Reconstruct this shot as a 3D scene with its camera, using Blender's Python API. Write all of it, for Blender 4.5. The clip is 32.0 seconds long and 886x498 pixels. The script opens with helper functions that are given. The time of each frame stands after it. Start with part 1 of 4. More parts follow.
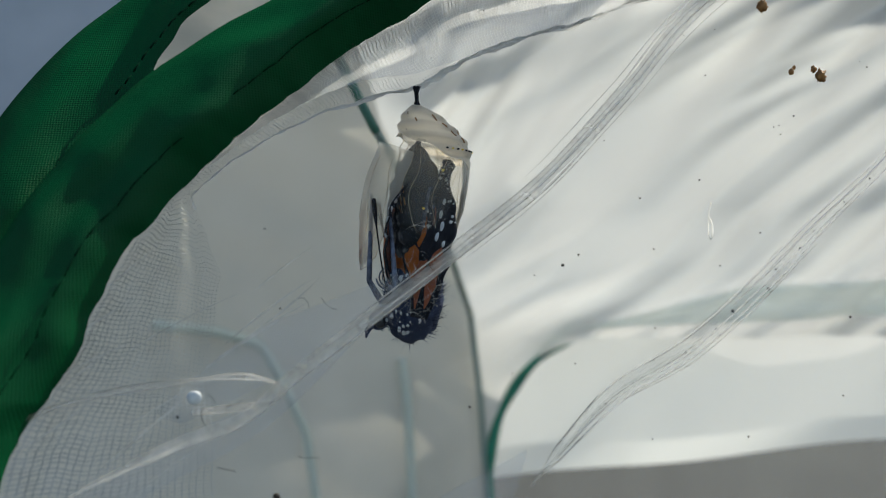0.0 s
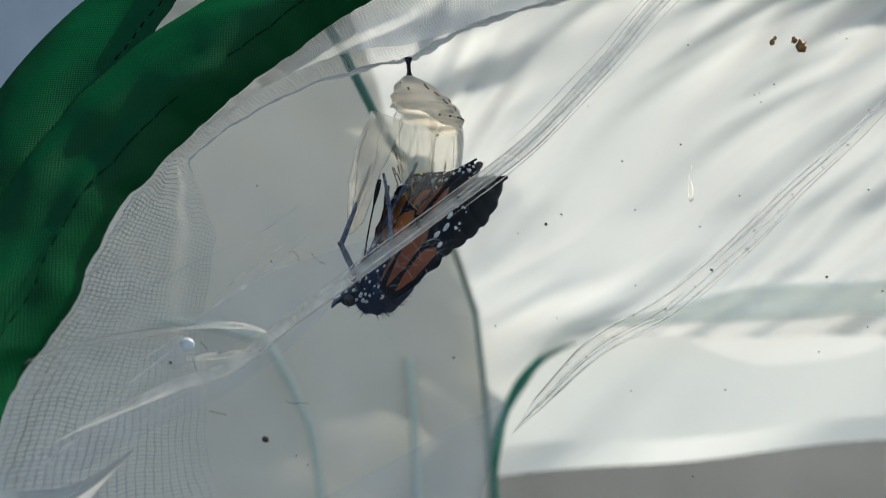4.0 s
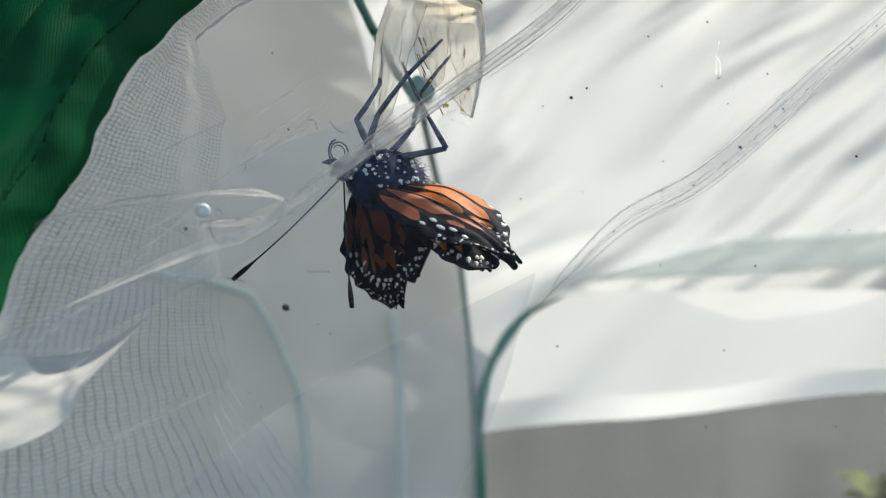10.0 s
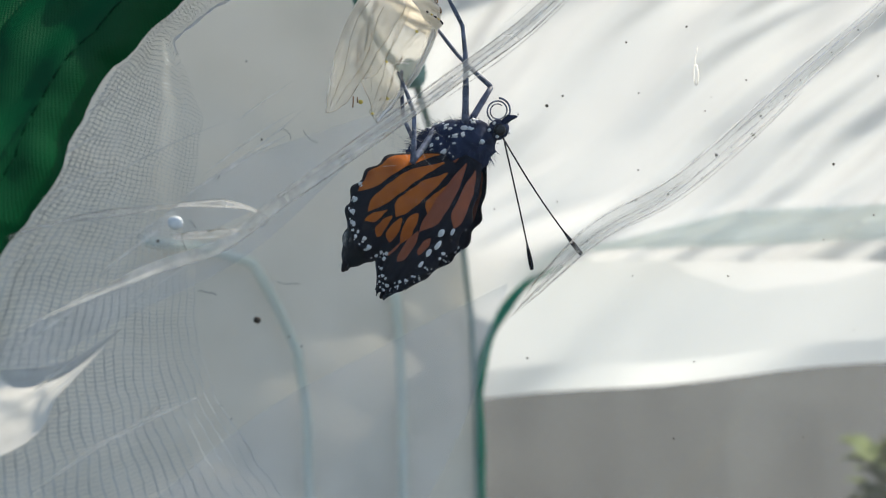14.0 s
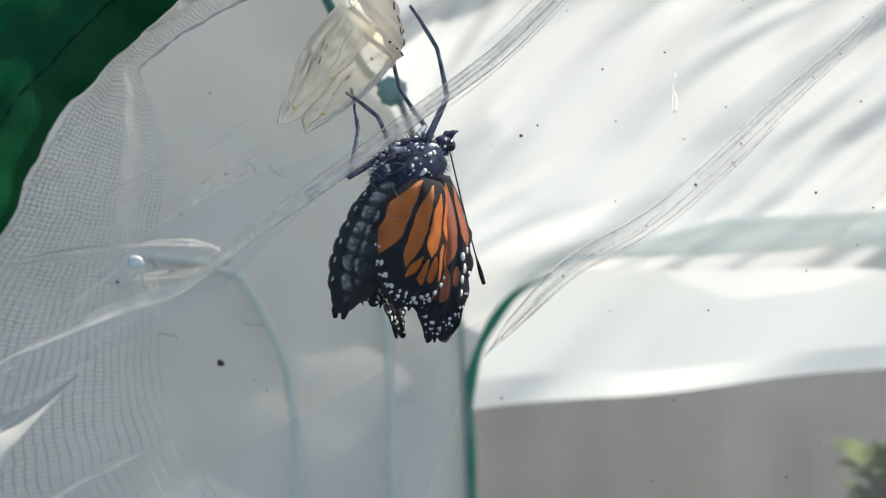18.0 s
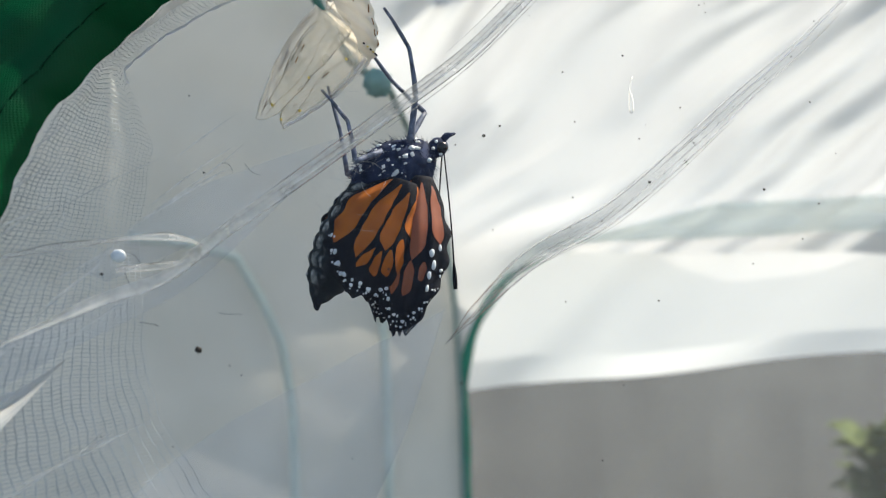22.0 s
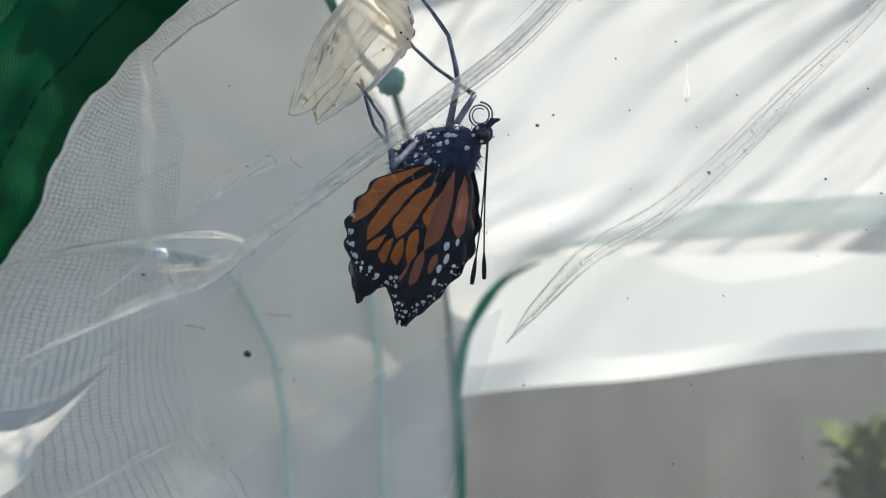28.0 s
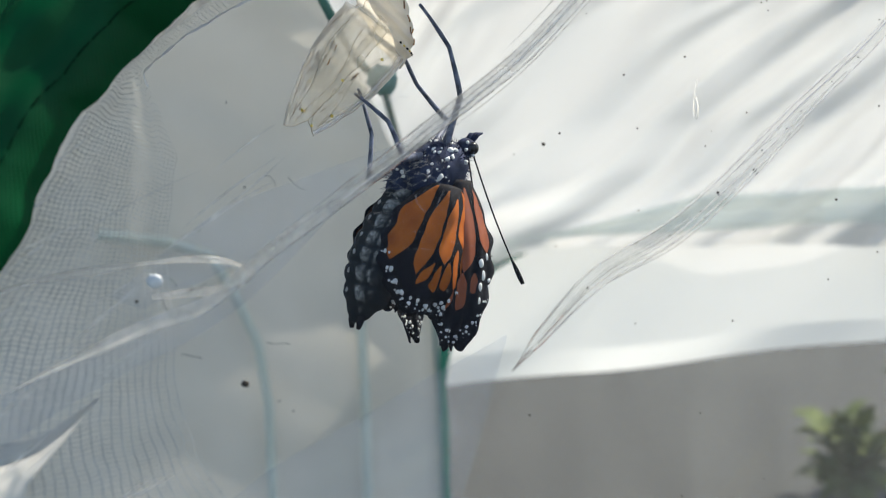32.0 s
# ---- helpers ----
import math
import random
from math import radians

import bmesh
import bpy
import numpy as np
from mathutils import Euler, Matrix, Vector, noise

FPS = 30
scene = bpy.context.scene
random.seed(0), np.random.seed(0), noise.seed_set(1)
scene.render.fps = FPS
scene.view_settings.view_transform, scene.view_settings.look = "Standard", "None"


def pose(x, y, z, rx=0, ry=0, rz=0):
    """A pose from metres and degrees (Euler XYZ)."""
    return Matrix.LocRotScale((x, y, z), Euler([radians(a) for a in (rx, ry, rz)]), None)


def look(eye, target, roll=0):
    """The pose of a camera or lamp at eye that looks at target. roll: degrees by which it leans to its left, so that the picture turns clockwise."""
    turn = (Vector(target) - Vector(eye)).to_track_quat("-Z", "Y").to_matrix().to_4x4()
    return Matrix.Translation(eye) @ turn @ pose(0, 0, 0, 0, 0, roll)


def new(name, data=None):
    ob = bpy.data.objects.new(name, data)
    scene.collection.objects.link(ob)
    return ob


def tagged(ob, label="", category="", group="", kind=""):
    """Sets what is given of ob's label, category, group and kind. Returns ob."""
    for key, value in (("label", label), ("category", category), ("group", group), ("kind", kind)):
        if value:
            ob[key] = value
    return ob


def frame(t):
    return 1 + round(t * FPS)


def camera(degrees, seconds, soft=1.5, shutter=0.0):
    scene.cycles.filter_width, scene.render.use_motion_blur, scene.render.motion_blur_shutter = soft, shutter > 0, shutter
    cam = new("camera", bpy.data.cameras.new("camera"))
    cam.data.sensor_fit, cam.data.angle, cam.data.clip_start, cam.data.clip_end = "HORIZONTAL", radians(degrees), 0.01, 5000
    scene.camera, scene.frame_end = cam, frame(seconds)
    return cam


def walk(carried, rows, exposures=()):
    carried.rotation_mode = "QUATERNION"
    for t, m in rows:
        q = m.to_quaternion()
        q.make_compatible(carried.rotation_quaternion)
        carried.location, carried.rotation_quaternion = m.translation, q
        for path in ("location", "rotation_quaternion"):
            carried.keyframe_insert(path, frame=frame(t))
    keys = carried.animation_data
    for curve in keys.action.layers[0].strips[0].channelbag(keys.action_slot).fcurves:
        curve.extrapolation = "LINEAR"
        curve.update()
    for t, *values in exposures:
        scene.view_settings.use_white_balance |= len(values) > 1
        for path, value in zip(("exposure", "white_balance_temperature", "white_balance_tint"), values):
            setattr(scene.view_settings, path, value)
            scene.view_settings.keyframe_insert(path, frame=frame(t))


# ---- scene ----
cam = camera(47.94, 32.0, 1.1)
cam.data.dof.use_dof = True
cam.data.dof.focus_distance = 0.15
cam.data.dof.aperture_fstop = 27.0
PATH = [
    (0.0, (0.00605, 0.01388, 1.00005), (-0.00797, 0.51368, 1.00016), -1.12),
    (0.5, (0.00606, 0.01424, 1.00152), (-0.00713, 0.51406, 0.99976), -0.99),
    (1.0, (0.00636, 0.01423, 1.00133), (-0.00791, 0.51402, 1.00093), -0.83),
    (1.5, (0.00633, 0.01183, 1.00185), (-0.00679, 0.51166, 1.00222), -0.67),
    (2.0, (0.00512, 0.01123, 1.00173), (-0.00736, 0.51107, 1.00015), -0.45),
    (2.5, (0.01012, 0.00978, 0.99825), (-0.00932, 0.50936, 1.00438), -0.62),
    (3.0, (0.01172, 0.01134, 0.99718), (-0.01146, 0.51075, 1.00395), -0.92),
    (3.5, (0.00979, 0.01028, 0.99557), (-0.01064, 0.50984, 1.00062), -0.93),
    (5.5, (0.00842, 0.00932, 0.98739), (-0.00799, 0.50904, 0.99066), -0.78),
    (6.0, (0.00617, 0.01049, 0.98652), (-0.00614, 0.51034, 0.98712), -0.68),
    (6.5, (0.00410, 0.00994, 0.98585), (-0.00670, 0.50982, 0.98484), -0.69),
    (7.0, (0.00458, 0.01011, 0.98547), (-0.00736, 0.50995, 0.98130), -0.34),
    (7.5, (0.00424, 0.01132, 0.98377), (-0.00731, 0.51119, 0.98191), -0.38),
    (8.0, (0.00351, 0.01127, 0.98280), (-0.00636, 0.51115, 0.97811), -0.50),
    (8.5, (0.00309, 0.01122, 0.98394), (-0.00597, 0.51108, 0.97656), -0.42),
    (9.0, (0.00327, 0.01037, 0.98471), (-0.00645, 0.51019, 0.97531), -0.48),
    (9.5, (0.00337, 0.01165, 0.98430), (-0.00514, 0.51143, 0.97227), -0.45),
    (10.0, (0.00295, 0.01408, 0.98047), (-0.00458, 0.51393, 0.97081), -0.81),
    (10.5, (0.00079, 0.01404, 0.98302), (-0.00530, 0.51373, 0.96667), -0.67),
    (11.0, (0.00244, 0.01224, 0.98140), (-0.00610, 0.51196, 0.96701), -0.87),
    (11.5, (0.00482, 0.01197, 0.98335), (-0.00640, 0.51144, 0.96334), -0.89),
    (12.0, (0.00541, 0.01361, 0.98337), (-0.00566, 0.51303, 0.96199), -0.85),
    (12.5, (0.00365, 0.01512, 0.98357), (-0.00436, 0.51468, 0.96431), -0.86),
    (13.0, (0.00567, 0.01296, 0.98531), (-0.00330, 0.51230, 0.96128), -0.69),
    (13.5, (0.00548, 0.01311, 0.98429), (-0.00307, 0.51249, 0.96094), -0.67),
    (14.0, (0.00733, 0.01377, 0.98676), (-0.00405, 0.51275, 0.95690), -0.52),
    (14.5, (0.01133, 0.01772, 0.98947), (0.00263, 0.51654, 0.95619), -0.64),
    (16.5, (0.00981, 0.01929, 0.99140), (0.00318, 0.51827, 0.96010), -1.30),
    (17.0, (0.00956, 0.01939, 0.99400), (0.00154, 0.51823, 0.96087), -0.97),
    (17.5, (0.00849, 0.01812, 0.99262), (0.00211, 0.51710, 0.96138), -0.80),
    (18.0, (0.00984, 0.01786, 0.99031), (0.00240, 0.51705, 0.96290), -0.93),
    (18.5, (0.01010, 0.01652, 0.98992), (0.00277, 0.51569, 0.96213), -0.95),
    (19.0, (0.01464, 0.01325, 0.99033), (0.00321, 0.51218, 0.95972), -0.89),
    (19.5, (0.01418, 0.01277, 0.99234), (0.00381, 0.51144, 0.95743), -0.89),
    (20.0, (0.01166, 0.01436, 0.99113), (0.00483, 0.51322, 0.95811), -0.94),
    (20.5, (0.01165, 0.01266, 0.99461), (0.00440, 0.51109, 0.95567), -0.66),
    (21.0, (0.01239, 0.01270, 0.99025), (0.00627, 0.51148, 0.95585), -0.79),
    (21.5, (0.01310, 0.01170, 0.99038), (0.00671, 0.51047, 0.95604), -0.75),
    (22.0, (0.01473, 0.01022, 0.99241), (0.00613, 0.50877, 0.95532), -0.82),
    (22.5, (0.01552, 0.01047, 0.99391), (0.00696, 0.50903, 0.95693), -1.00),
    (23.0, (0.01375, 0.01137, 0.99343), (0.00677, 0.51005, 0.95778), -1.28),
    (23.5, (0.01335, 0.01146, 0.99303), (0.00761, 0.51029, 0.95933), -1.53),
    (24.0, (0.01293, 0.01026, 0.99421), (0.00763, 0.50907, 0.96023), -1.68),
    (24.5, (0.01460, 0.01036, 0.99302), (0.00892, 0.50932, 0.96126), -1.90),
    (26.5, (0.01315, 0.00714, 0.99503), (0.00645, 0.50594, 0.96106), -1.79),
    (27.0, (0.00870, 0.00898, 0.99426), (0.00867, 0.50787, 0.96098), -1.74),
    (27.5, (0.00404, 0.01548, 0.99122), (0.01003, 0.51428, 0.95722), -1.68),
    (28.0, (0.00497, 0.01652, 0.99072), (0.00723, 0.51537, 0.95691), -1.47),
    (28.5, (0.00524, 0.01552, 0.99003), (0.00637, 0.51438, 0.95630), -1.42),
    (29.0, (0.00302, 0.01644, 0.99063), (0.00559, 0.51530, 0.95690), -1.36),
    (29.5, (0.00607, 0.01610, 0.99121), (0.00747, 0.51477, 0.95491), -1.25),
    (30.0, (0.00622, 0.01594, 0.99219), (0.00859, 0.51457, 0.95526), -1.43),
    (30.5, (0.00655, 0.01614, 0.99373), (0.00768, 0.51475, 0.95657), -1.27),
    (31.0, (0.00617, 0.01497, 0.99449), (0.00899, 0.51371, 0.95919), -1.25),
    (31.5, (0.00454, 0.01563, 0.99216), (0.01023, 0.51447, 0.95858), -1.30),
    (32.0, (0.00246, 0.02073, 0.99535), (0.01376, 0.51881, 0.95298), -1.08),
]
EXPOSURES = [(0.0, 0.40, 7000, 4), (2.2, 0.42, 7000, 4), (3.0, 0.52, 7000, 4), (3.5, 0.57, 7000, 4), (6.0, 0.8, 7050, 6), (7.5, 0.83, 7050, 6), (9.0, 0.77, 7030, 6), (12.0, 0.80, 7000, 6), (14.0, 0.84, 7000, 7), (18.0, 0.91, 6950, 7), (20.0, 0.96, 6950, 7), (23.0, 0.89, 6950, 7), (24.5, 0.89, 6950, 7), (27.0, 0.89, 6950, 7), (29.0, 0.80, 6950, 7), (32.0, 0.80, 6950, 7)]
walk(cam, [(t, look(eye, target, roll)) for t, eye, target, roll in PATH], EXPOSURES)

# ---- light ----
SUN = Vector((0.54, 0.33, 0.78)).normalized()
world = bpy.data.worlds.new("sky")
scene.world = world
world.use_nodes = True
wn, wl = world.node_tree.nodes, world.node_tree.links
sky = wn.new("ShaderNodeTexSky")
sky.sky_type = "NISHITA"
sky.sun_disc = False
sky.sun_elevation = math.asin(SUN.z)
sky.sun_rotation = math.atan2(SUN.x, SUN.y)
wl.new(sky.outputs[0], wn["Background"].inputs[0])
wn["Background"].inputs[1].default_value = 0.15
sun_data = bpy.data.lights.new("sun", "SUN")
sun_data.energy, sun_data.angle, sun_data.color = 5.0, radians(0.6), (1.0, 0.95, 0.88)
sun = new("sun", sun_data)
sun.matrix_basis = look(SUN * 5, (0, 0, 0))


# ---- materials ----
def material(name):
    m = bpy.data.materials.new(name)
    m.use_nodes = True
    return m, m.node_tree.nodes, m.node_tree.links, m.node_tree.nodes["Principled BSDF"]


def noise_node(n, l, scale, detail=3.0, rough=0.55, coord="Object"):
    tc = n.new("ShaderNodeTexCoord")
    t = n.new("ShaderNodeTexNoise")
    t.inputs["Scale"].default_value = scale
    t.inputs["Detail"].default_value = detail
    t.inputs["Roughness"].default_value = rough
    l.new(tc.outputs[coord], t.inputs["Vector"])
    return t


def ramp(n, l, source, stops):
    r = n.new("ShaderNodeValToRGB")
    els = r.color_ramp.elements
    els[0].position, els[0].color = stops[0][0], (*stops[0][1], 1)
    els[1].position, els[1].color = stops[-1][0], (*stops[-1][1], 1)
    for p, c in stops[1:-1]:
        e = els.new(p)
        e.color = (*c, 1)
    l.new(source, r.inputs[0])
    return r


def bump(n, l, height, strength, distance, target):
    b = n.new("ShaderNodeBump")
    b.inputs["Strength"].default_value = strength
    b.inputs["Distance"].default_value = distance
    l.new(height, b.inputs["Height"])
    l.new(b.outputs[0], target)
    return b


def plain(name, dark, light, scale, rough=0.6, bump_size=0.0, detail=4.0, spec=0.4):
    m, n, l, p = material(name)
    t = noise_node(n, l, scale, detail)
    r = ramp(n, l, t.outputs[0], [(0.3, dark), (0.7, light)])
    l.new(r.outputs[0], p.inputs["Base Color"])
    p.inputs["Roughness"].default_value = rough
    p.inputs["Specular IOR Level"].default_value = spec
    if bump_size:
        bump(n, l, t.outputs[0], 0.6, bump_size, p.inputs["Normal"])
    return m


def translucent_cloth(name, dark, light, through_light, scale, rough, weave=0.0, share=0.5, gloss=0.04, relief=0.0):
    """Thin cloth or sheet: part of the light is thrown back, part goes through."""
    m, n, l, p = material(name)
    n.remove(p)
    out = n["Material Output"]
    t = noise_node(n, l, scale, 4.0)
    r = ramp(n, l, t.outputs[0], [(0.3, dark), (0.7, light)])
    d, tr, g = n.new("ShaderNodeBsdfDiffuse"), n.new("ShaderNodeBsdfTranslucent"), n.new("ShaderNodeBsdfGlossy")
    g.inputs["Roughness"].default_value = rough
    mul = n.new("ShaderNodeMix")
    mul.data_type, mul.blend_type = "RGBA", "MULTIPLY"
    mul.inputs["Factor"].default_value = 1.0
    l.new(r.outputs[0], mul.inputs["A"])
    mul.inputs["B"].default_value = (*through_light, 1)
    l.new(r.outputs[0], d.inputs["Color"])
    l.new(mul.outputs["Result"], tr.inputs["Color"])
    a, b = n.new("ShaderNodeMixShader"), n.new("ShaderNodeMixShader")
    a.inputs[0].default_value, b.inputs[0].default_value = share, gloss
    l.new(d.outputs[0], a.inputs[1])
    l.new(tr.outputs[0], a.inputs[2])
    l.new(a.outputs[0], b.inputs[1])
    l.new(g.outputs[0], b.inputs[2])
    l.new(b.outputs[0], out.inputs[0])
    if weave:
        tc = n.new("ShaderNodeTexCoord")
        hs = []
        for direction in ("X", "Z"):
            w = n.new("ShaderNodeTexWave")
            w.bands_direction = direction
            w.inputs["Scale"].default_value = weave
            w.inputs["Distortion"].default_value = 0.4
            l.new(tc.outputs["Object"], w.inputs["Vector"])
            hs.append(w)
        add = n.new("ShaderNodeMath")
        l.new(hs[0].outputs[1], add.inputs[0])
        l.new(hs[1].outputs[1], add.inputs[1])
        bp = n.new("ShaderNodeBump")
        bp.inputs["Strength"].default_value = 0.3
        bp.inputs["Distance"].default_value = 0.00012
        l.new(add.outputs[0], bp.inputs["Height"])
        for s in (d, g):
            l.new(bp.outputs[0], s.inputs["Normal"])
    elif relief:
        bp = n.new("ShaderNodeBump")
        bp.inputs["Strength"].default_value = 0.5
        bp.inputs["Distance"].default_value = relief
        l.new(t.outputs[0], bp.inputs["Height"])
        for s in (d, g, tr):
            l.new(bp.outputs[0], s.inputs["Normal"])
    return m


def clear_sheet(name, tint, haze, haze_color, rough, gloss, scale=60.0, vary=1.0, stretch=None):
    """Clear vinyl: mostly see-through, with a faint milky haze and a reflection that grows at a slant."""
    m, n, l, p = material(name)
    n.remove(p)
    out = n["Material Output"]
    tp, d, g = n.new("ShaderNodeBsdfTransparent"), n.new("ShaderNodeBsdfDiffuse"), n.new("ShaderNodeBsdfGlossy")
    tp.inputs["Color"].default_value = (*tint, 1)
    d.inputs["Color"].default_value = (*haze_color, 1)
    g.inputs["Roughness"].default_value = rough
    t = noise_node(n, l, scale, 5.0, 0.6)
    if stretch:
        mp = n.new("ShaderNodeMapping")
        mp.inputs["Scale"].default_value = stretch
        l.new(t.inputs["Vector"].links[0].from_socket, mp.inputs["Vector"])
        l.new(mp.outputs[0], t.inputs["Vector"])
    hr = n.new("ShaderNodeMapRange")
    hr.inputs["From Min"].default_value, hr.inputs["From Max"].default_value = 0.35, 0.75
    hr.inputs["To Min"].default_value, hr.inputs["To Max"].default_value = haze * (1 - 0.5 * vary), haze * (1 + 0.6 * vary)
    l.new(t.outputs[0], hr.inputs["Value"])
    a, b = n.new("ShaderNodeMixShader"), n.new("ShaderNodeMixShader")
    l.new(hr.outputs[0], a.inputs[0])
    trn, hz = n.new("ShaderNodeBsdfTranslucent"), n.new("ShaderNodeMixShader")
    trn.inputs["Color"].default_value = (*haze_color, 1)
    hz.inputs[0].default_value = 0.85
    l.new(d.outputs[0], hz.inputs[1])
    l.new(trn.outputs[0], hz.inputs[2])
    l.new(tp.outputs[0], a.inputs[1])
    l.new(hz.outputs[0], a.inputs[2])
    f = n.new("ShaderNodeFresnel")
    f.inputs["IOR"].default_value = gloss
    l.new(f.outputs[0], b.inputs[0])
    l.new(a.outputs[0], b.inputs[1])
    l.new(g.outputs[0], b.inputs[2])
    l.new(b.outputs[0], out.inputs[0])
    return m


def fine_hair_black(name, dark, light, scale):
    return plain(name, dark, light, scale, 0.8, 0.0002, 6.0, 0.12)


M_FILM = clear_sheet("clear_vinyl", (0.98, 0.985, 0.99), 0.012, (0.9, 0.9, 0.92), 0.07, 1.22)
# bluish haze puts the sky's reflection into the vinyl's own colour
M_FILM_BLUE = clear_sheet("sky_tinted_vinyl", (0.95, 0.965, 0.99), 0.16, (0.87, 0.9, 0.96), 0.25, 1.35)
# opaque pale sheet that stands for glare reflected by the vinyl
M_FILM_GLARE = translucent_cloth("glare_vinyl", (0.60, 0.57, 0.51), (0.69, 0.66, 0.60), (1, 1, 1), 300.0, 0.3, share=0.25, gloss=0.03)
M_CREASE = clear_sheet("folded_vinyl", (0.99, 0.99, 0.99), 0.5, (1.0, 0.99, 0.96), 0.12, 1.1, 300.0, 0.8)
M_CREASE_CLEAR = clear_sheet("sharp_fold_vinyl", (0.985, 0.985, 0.985), 0.22, (1.0, 0.985, 0.95), 0.1, 1.15, 300.0, 0.8)
M_CREASE_SOFT = clear_sheet("soft_fold_vinyl", (0.985, 0.982, 0.975), 0.4, (1.0, 0.985, 0.95), 0.2, 1.08, 220.0, 0.9)
M_CREASE_FAINT = clear_sheet("faint_fold_vinyl", (0.99, 0.99, 0.985), 0.13, (1.0, 0.99, 0.97), 0.2, 1.08, 220.0, 0.9)
M_PANE = clear_sheet("dusty_window_vinyl", (0.86, 0.875, 0.865), 0.09, (0.5, 0.52, 0.5), 0.3, 1.2, 3.0, 0.9, (9.0, 9.0, 1.6))
M_STRIP = clear_sheet("white_gauze", (0.99, 0.99, 0.99), 0.4, (0.98, 0.985, 0.985), 0.4, 1.04, 160.0, 0.5)
M_GREEN = translucent_cloth("green_nylon", (0.0, 0.039, 0.013), (0.0, 0.064, 0.02), (0.8, 1.0, 0.8), 40.0, 0.38, weave=1000.0, share=0.04, gloss=0.01)
M_PIPING = translucent_cloth("green_piping", (0.006, 0.19, 0.115), (0.02, 0.27, 0.17), (0.8, 1.0, 0.8), 60.0, 0.5, share=0.25)
M_THREAD = plain("stitching_thread", (0.0, 0.008, 0.004), (0.001, 0.018, 0.009), 900.0, 1.0, spec=0.02)
M_NET = translucent_cloth("white_net_thread", (0.44, 0.45, 0.43), (0.66, 0.66, 0.63), (1, 1, 1), 300.0, 0.4, share=0.4)
M_HEM = translucent_cloth("white_hem", (0.7, 0.72, 0.72), (0.84, 0.84, 0.82), (1, 1, 1), 120.0, 0.3, share=0.5, gloss=0.12, relief=0.0004)
M_GREY = translucent_cloth("grey_mesh_panel", (0.60, 0.567, 0.485), (0.76, 0.715, 0.63), (1, 1, 1), 9.0, 0.5, share=0.5)
M_WHITE = translucent_cloth("white_sheet", (0.575, 0.58, 0.575), (0.64, 0.642, 0.632), (1, 1, 1), 7.0, 0.35, share=0.55, gloss=0.05)
M_TRIM = translucent_cloth("pale_green_trim", (0.69, 0.742, 0.702), (0.755, 0.80, 0.762), (1, 1, 1), 30.0, 0.5, share=0.5)
M_HEMBAND = translucent_cloth("hem_band", (0.78, 0.84, 0.82), (0.84, 0.89, 0.87), (1, 1, 1), 30.0, 0.5, share=0.75)
M_TRIM_DEEP = translucent_cloth("soft_green_trim", (0.05, 0.19, 0.13), (0.08, 0.24, 0.17), (0.9, 1, 0.9), 60.0, 0.5, share=0.3)
M_TRIM_SOFT = translucent_cloth("faded_green_trim", (0.30, 0.39, 0.35), (0.36, 0.45, 0.41), (0.95, 1, 0.97), 40.0, 0.5, share=0.4)
M_KNOT = translucent_cloth("pale_green_strap", (0.26, 0.42, 0.37), (0.33, 0.48, 0.43), (0.95, 1, 0.97), 60.0, 0.5, share=0.4)
M_CLOTH = translucent_cloth("white_curtain", (0.72, 0.725, 0.72), (0.78, 0.78, 0.77), (1, 1, 1), 5.0, 0.45, share=0.64)
M_GROUND = plain("grey_paving", (0.027, 0.027, 0.026), (0.039, 0.0385, 0.0365), 2.2, 0.9, 0.002)
M_LEAF = plain("leaf_green", (0.03, 0.05, 0.013), (0.06, 0.09, 0.025), 14.0, 0.8, 0.001)
M_LEAF_PALE = plain("leaf_yellow_green", (0.06, 0.085, 0.018), (0.10, 0.125, 0.026), 14.0, 0.85, 0.001)
M_TWIG = plain("twig_brown", (0.09, 0.06, 0.035), (0.16, 0.11, 0.06), 40.0, 0.8)
M_PLASTER = plain("blue_grey_plaster", (0.38, 0.41, 0.47), (0.45, 0.48, 0.54), 3.0, 0.9, 0.002)
M_SPECK = plain("dark_speck", (0.01, 0.01, 0.01), (0.04, 0.03, 0.02), 800.0, 0.7)
M_DROP = plain("brown_dropping", (0.07, 0.03, 0.012), (0.42, 0.2, 0.06), 600.0, 0.6, 0.0003)
M_BLACK = fine_hair_black("black_scales", (0.003, 0.003, 0.005), (0.013, 0.013, 0.018), 900.0)
M_FUR = fine_hair_black("black_fur", (0.007, 0.010, 0.024), (0.034, 0.046, 0.095), 700.0)
M_SPOT = plain("white_scales", (0.48, 0.5, 0.52), (0.74, 0.75, 0.75), 900.0, 0.7)
M_PALE = plain("grey_scales", (0.16, 0.16, 0.16), (0.4, 0.4, 0.39), 1400.0, 0.8)
M_ORANGE = plain("orange_scales", (0.27, 0.062, 0.006), (0.46, 0.125, 0.012), 420.0, 0.6, 0.0001, 6.0, 0.2)
M_ORANGE_DULL = plain("dull_orange_scales", (0.19, 0.042, 0.012), (0.29, 0.068, 0.018), 260.0, 0.55, 0.0001)
# darker copy of the orange, with the shade of the wings' inner faces in its colour
M_ORANGE_SHADED = plain("shaded_orange_scales", (0.085, 0.018, 0.006), (0.16, 0.036, 0.009), 260.0, 0.55, 0.0001)
M_EYE = plain("eye_black", (0.004, 0.004, 0.005), (0.012, 0.012, 0.014), 500.0, 0.2)
M_LEG = plain("leg_dark", (0.012, 0.016, 0.032), (0.17, 0.2, 0.29), 900.0, 0.6)
M_VEIN = plain("shell_vein", (0.16, 0.12, 0.08), (0.6, 0.52, 0.38), 700.0, 0.6)
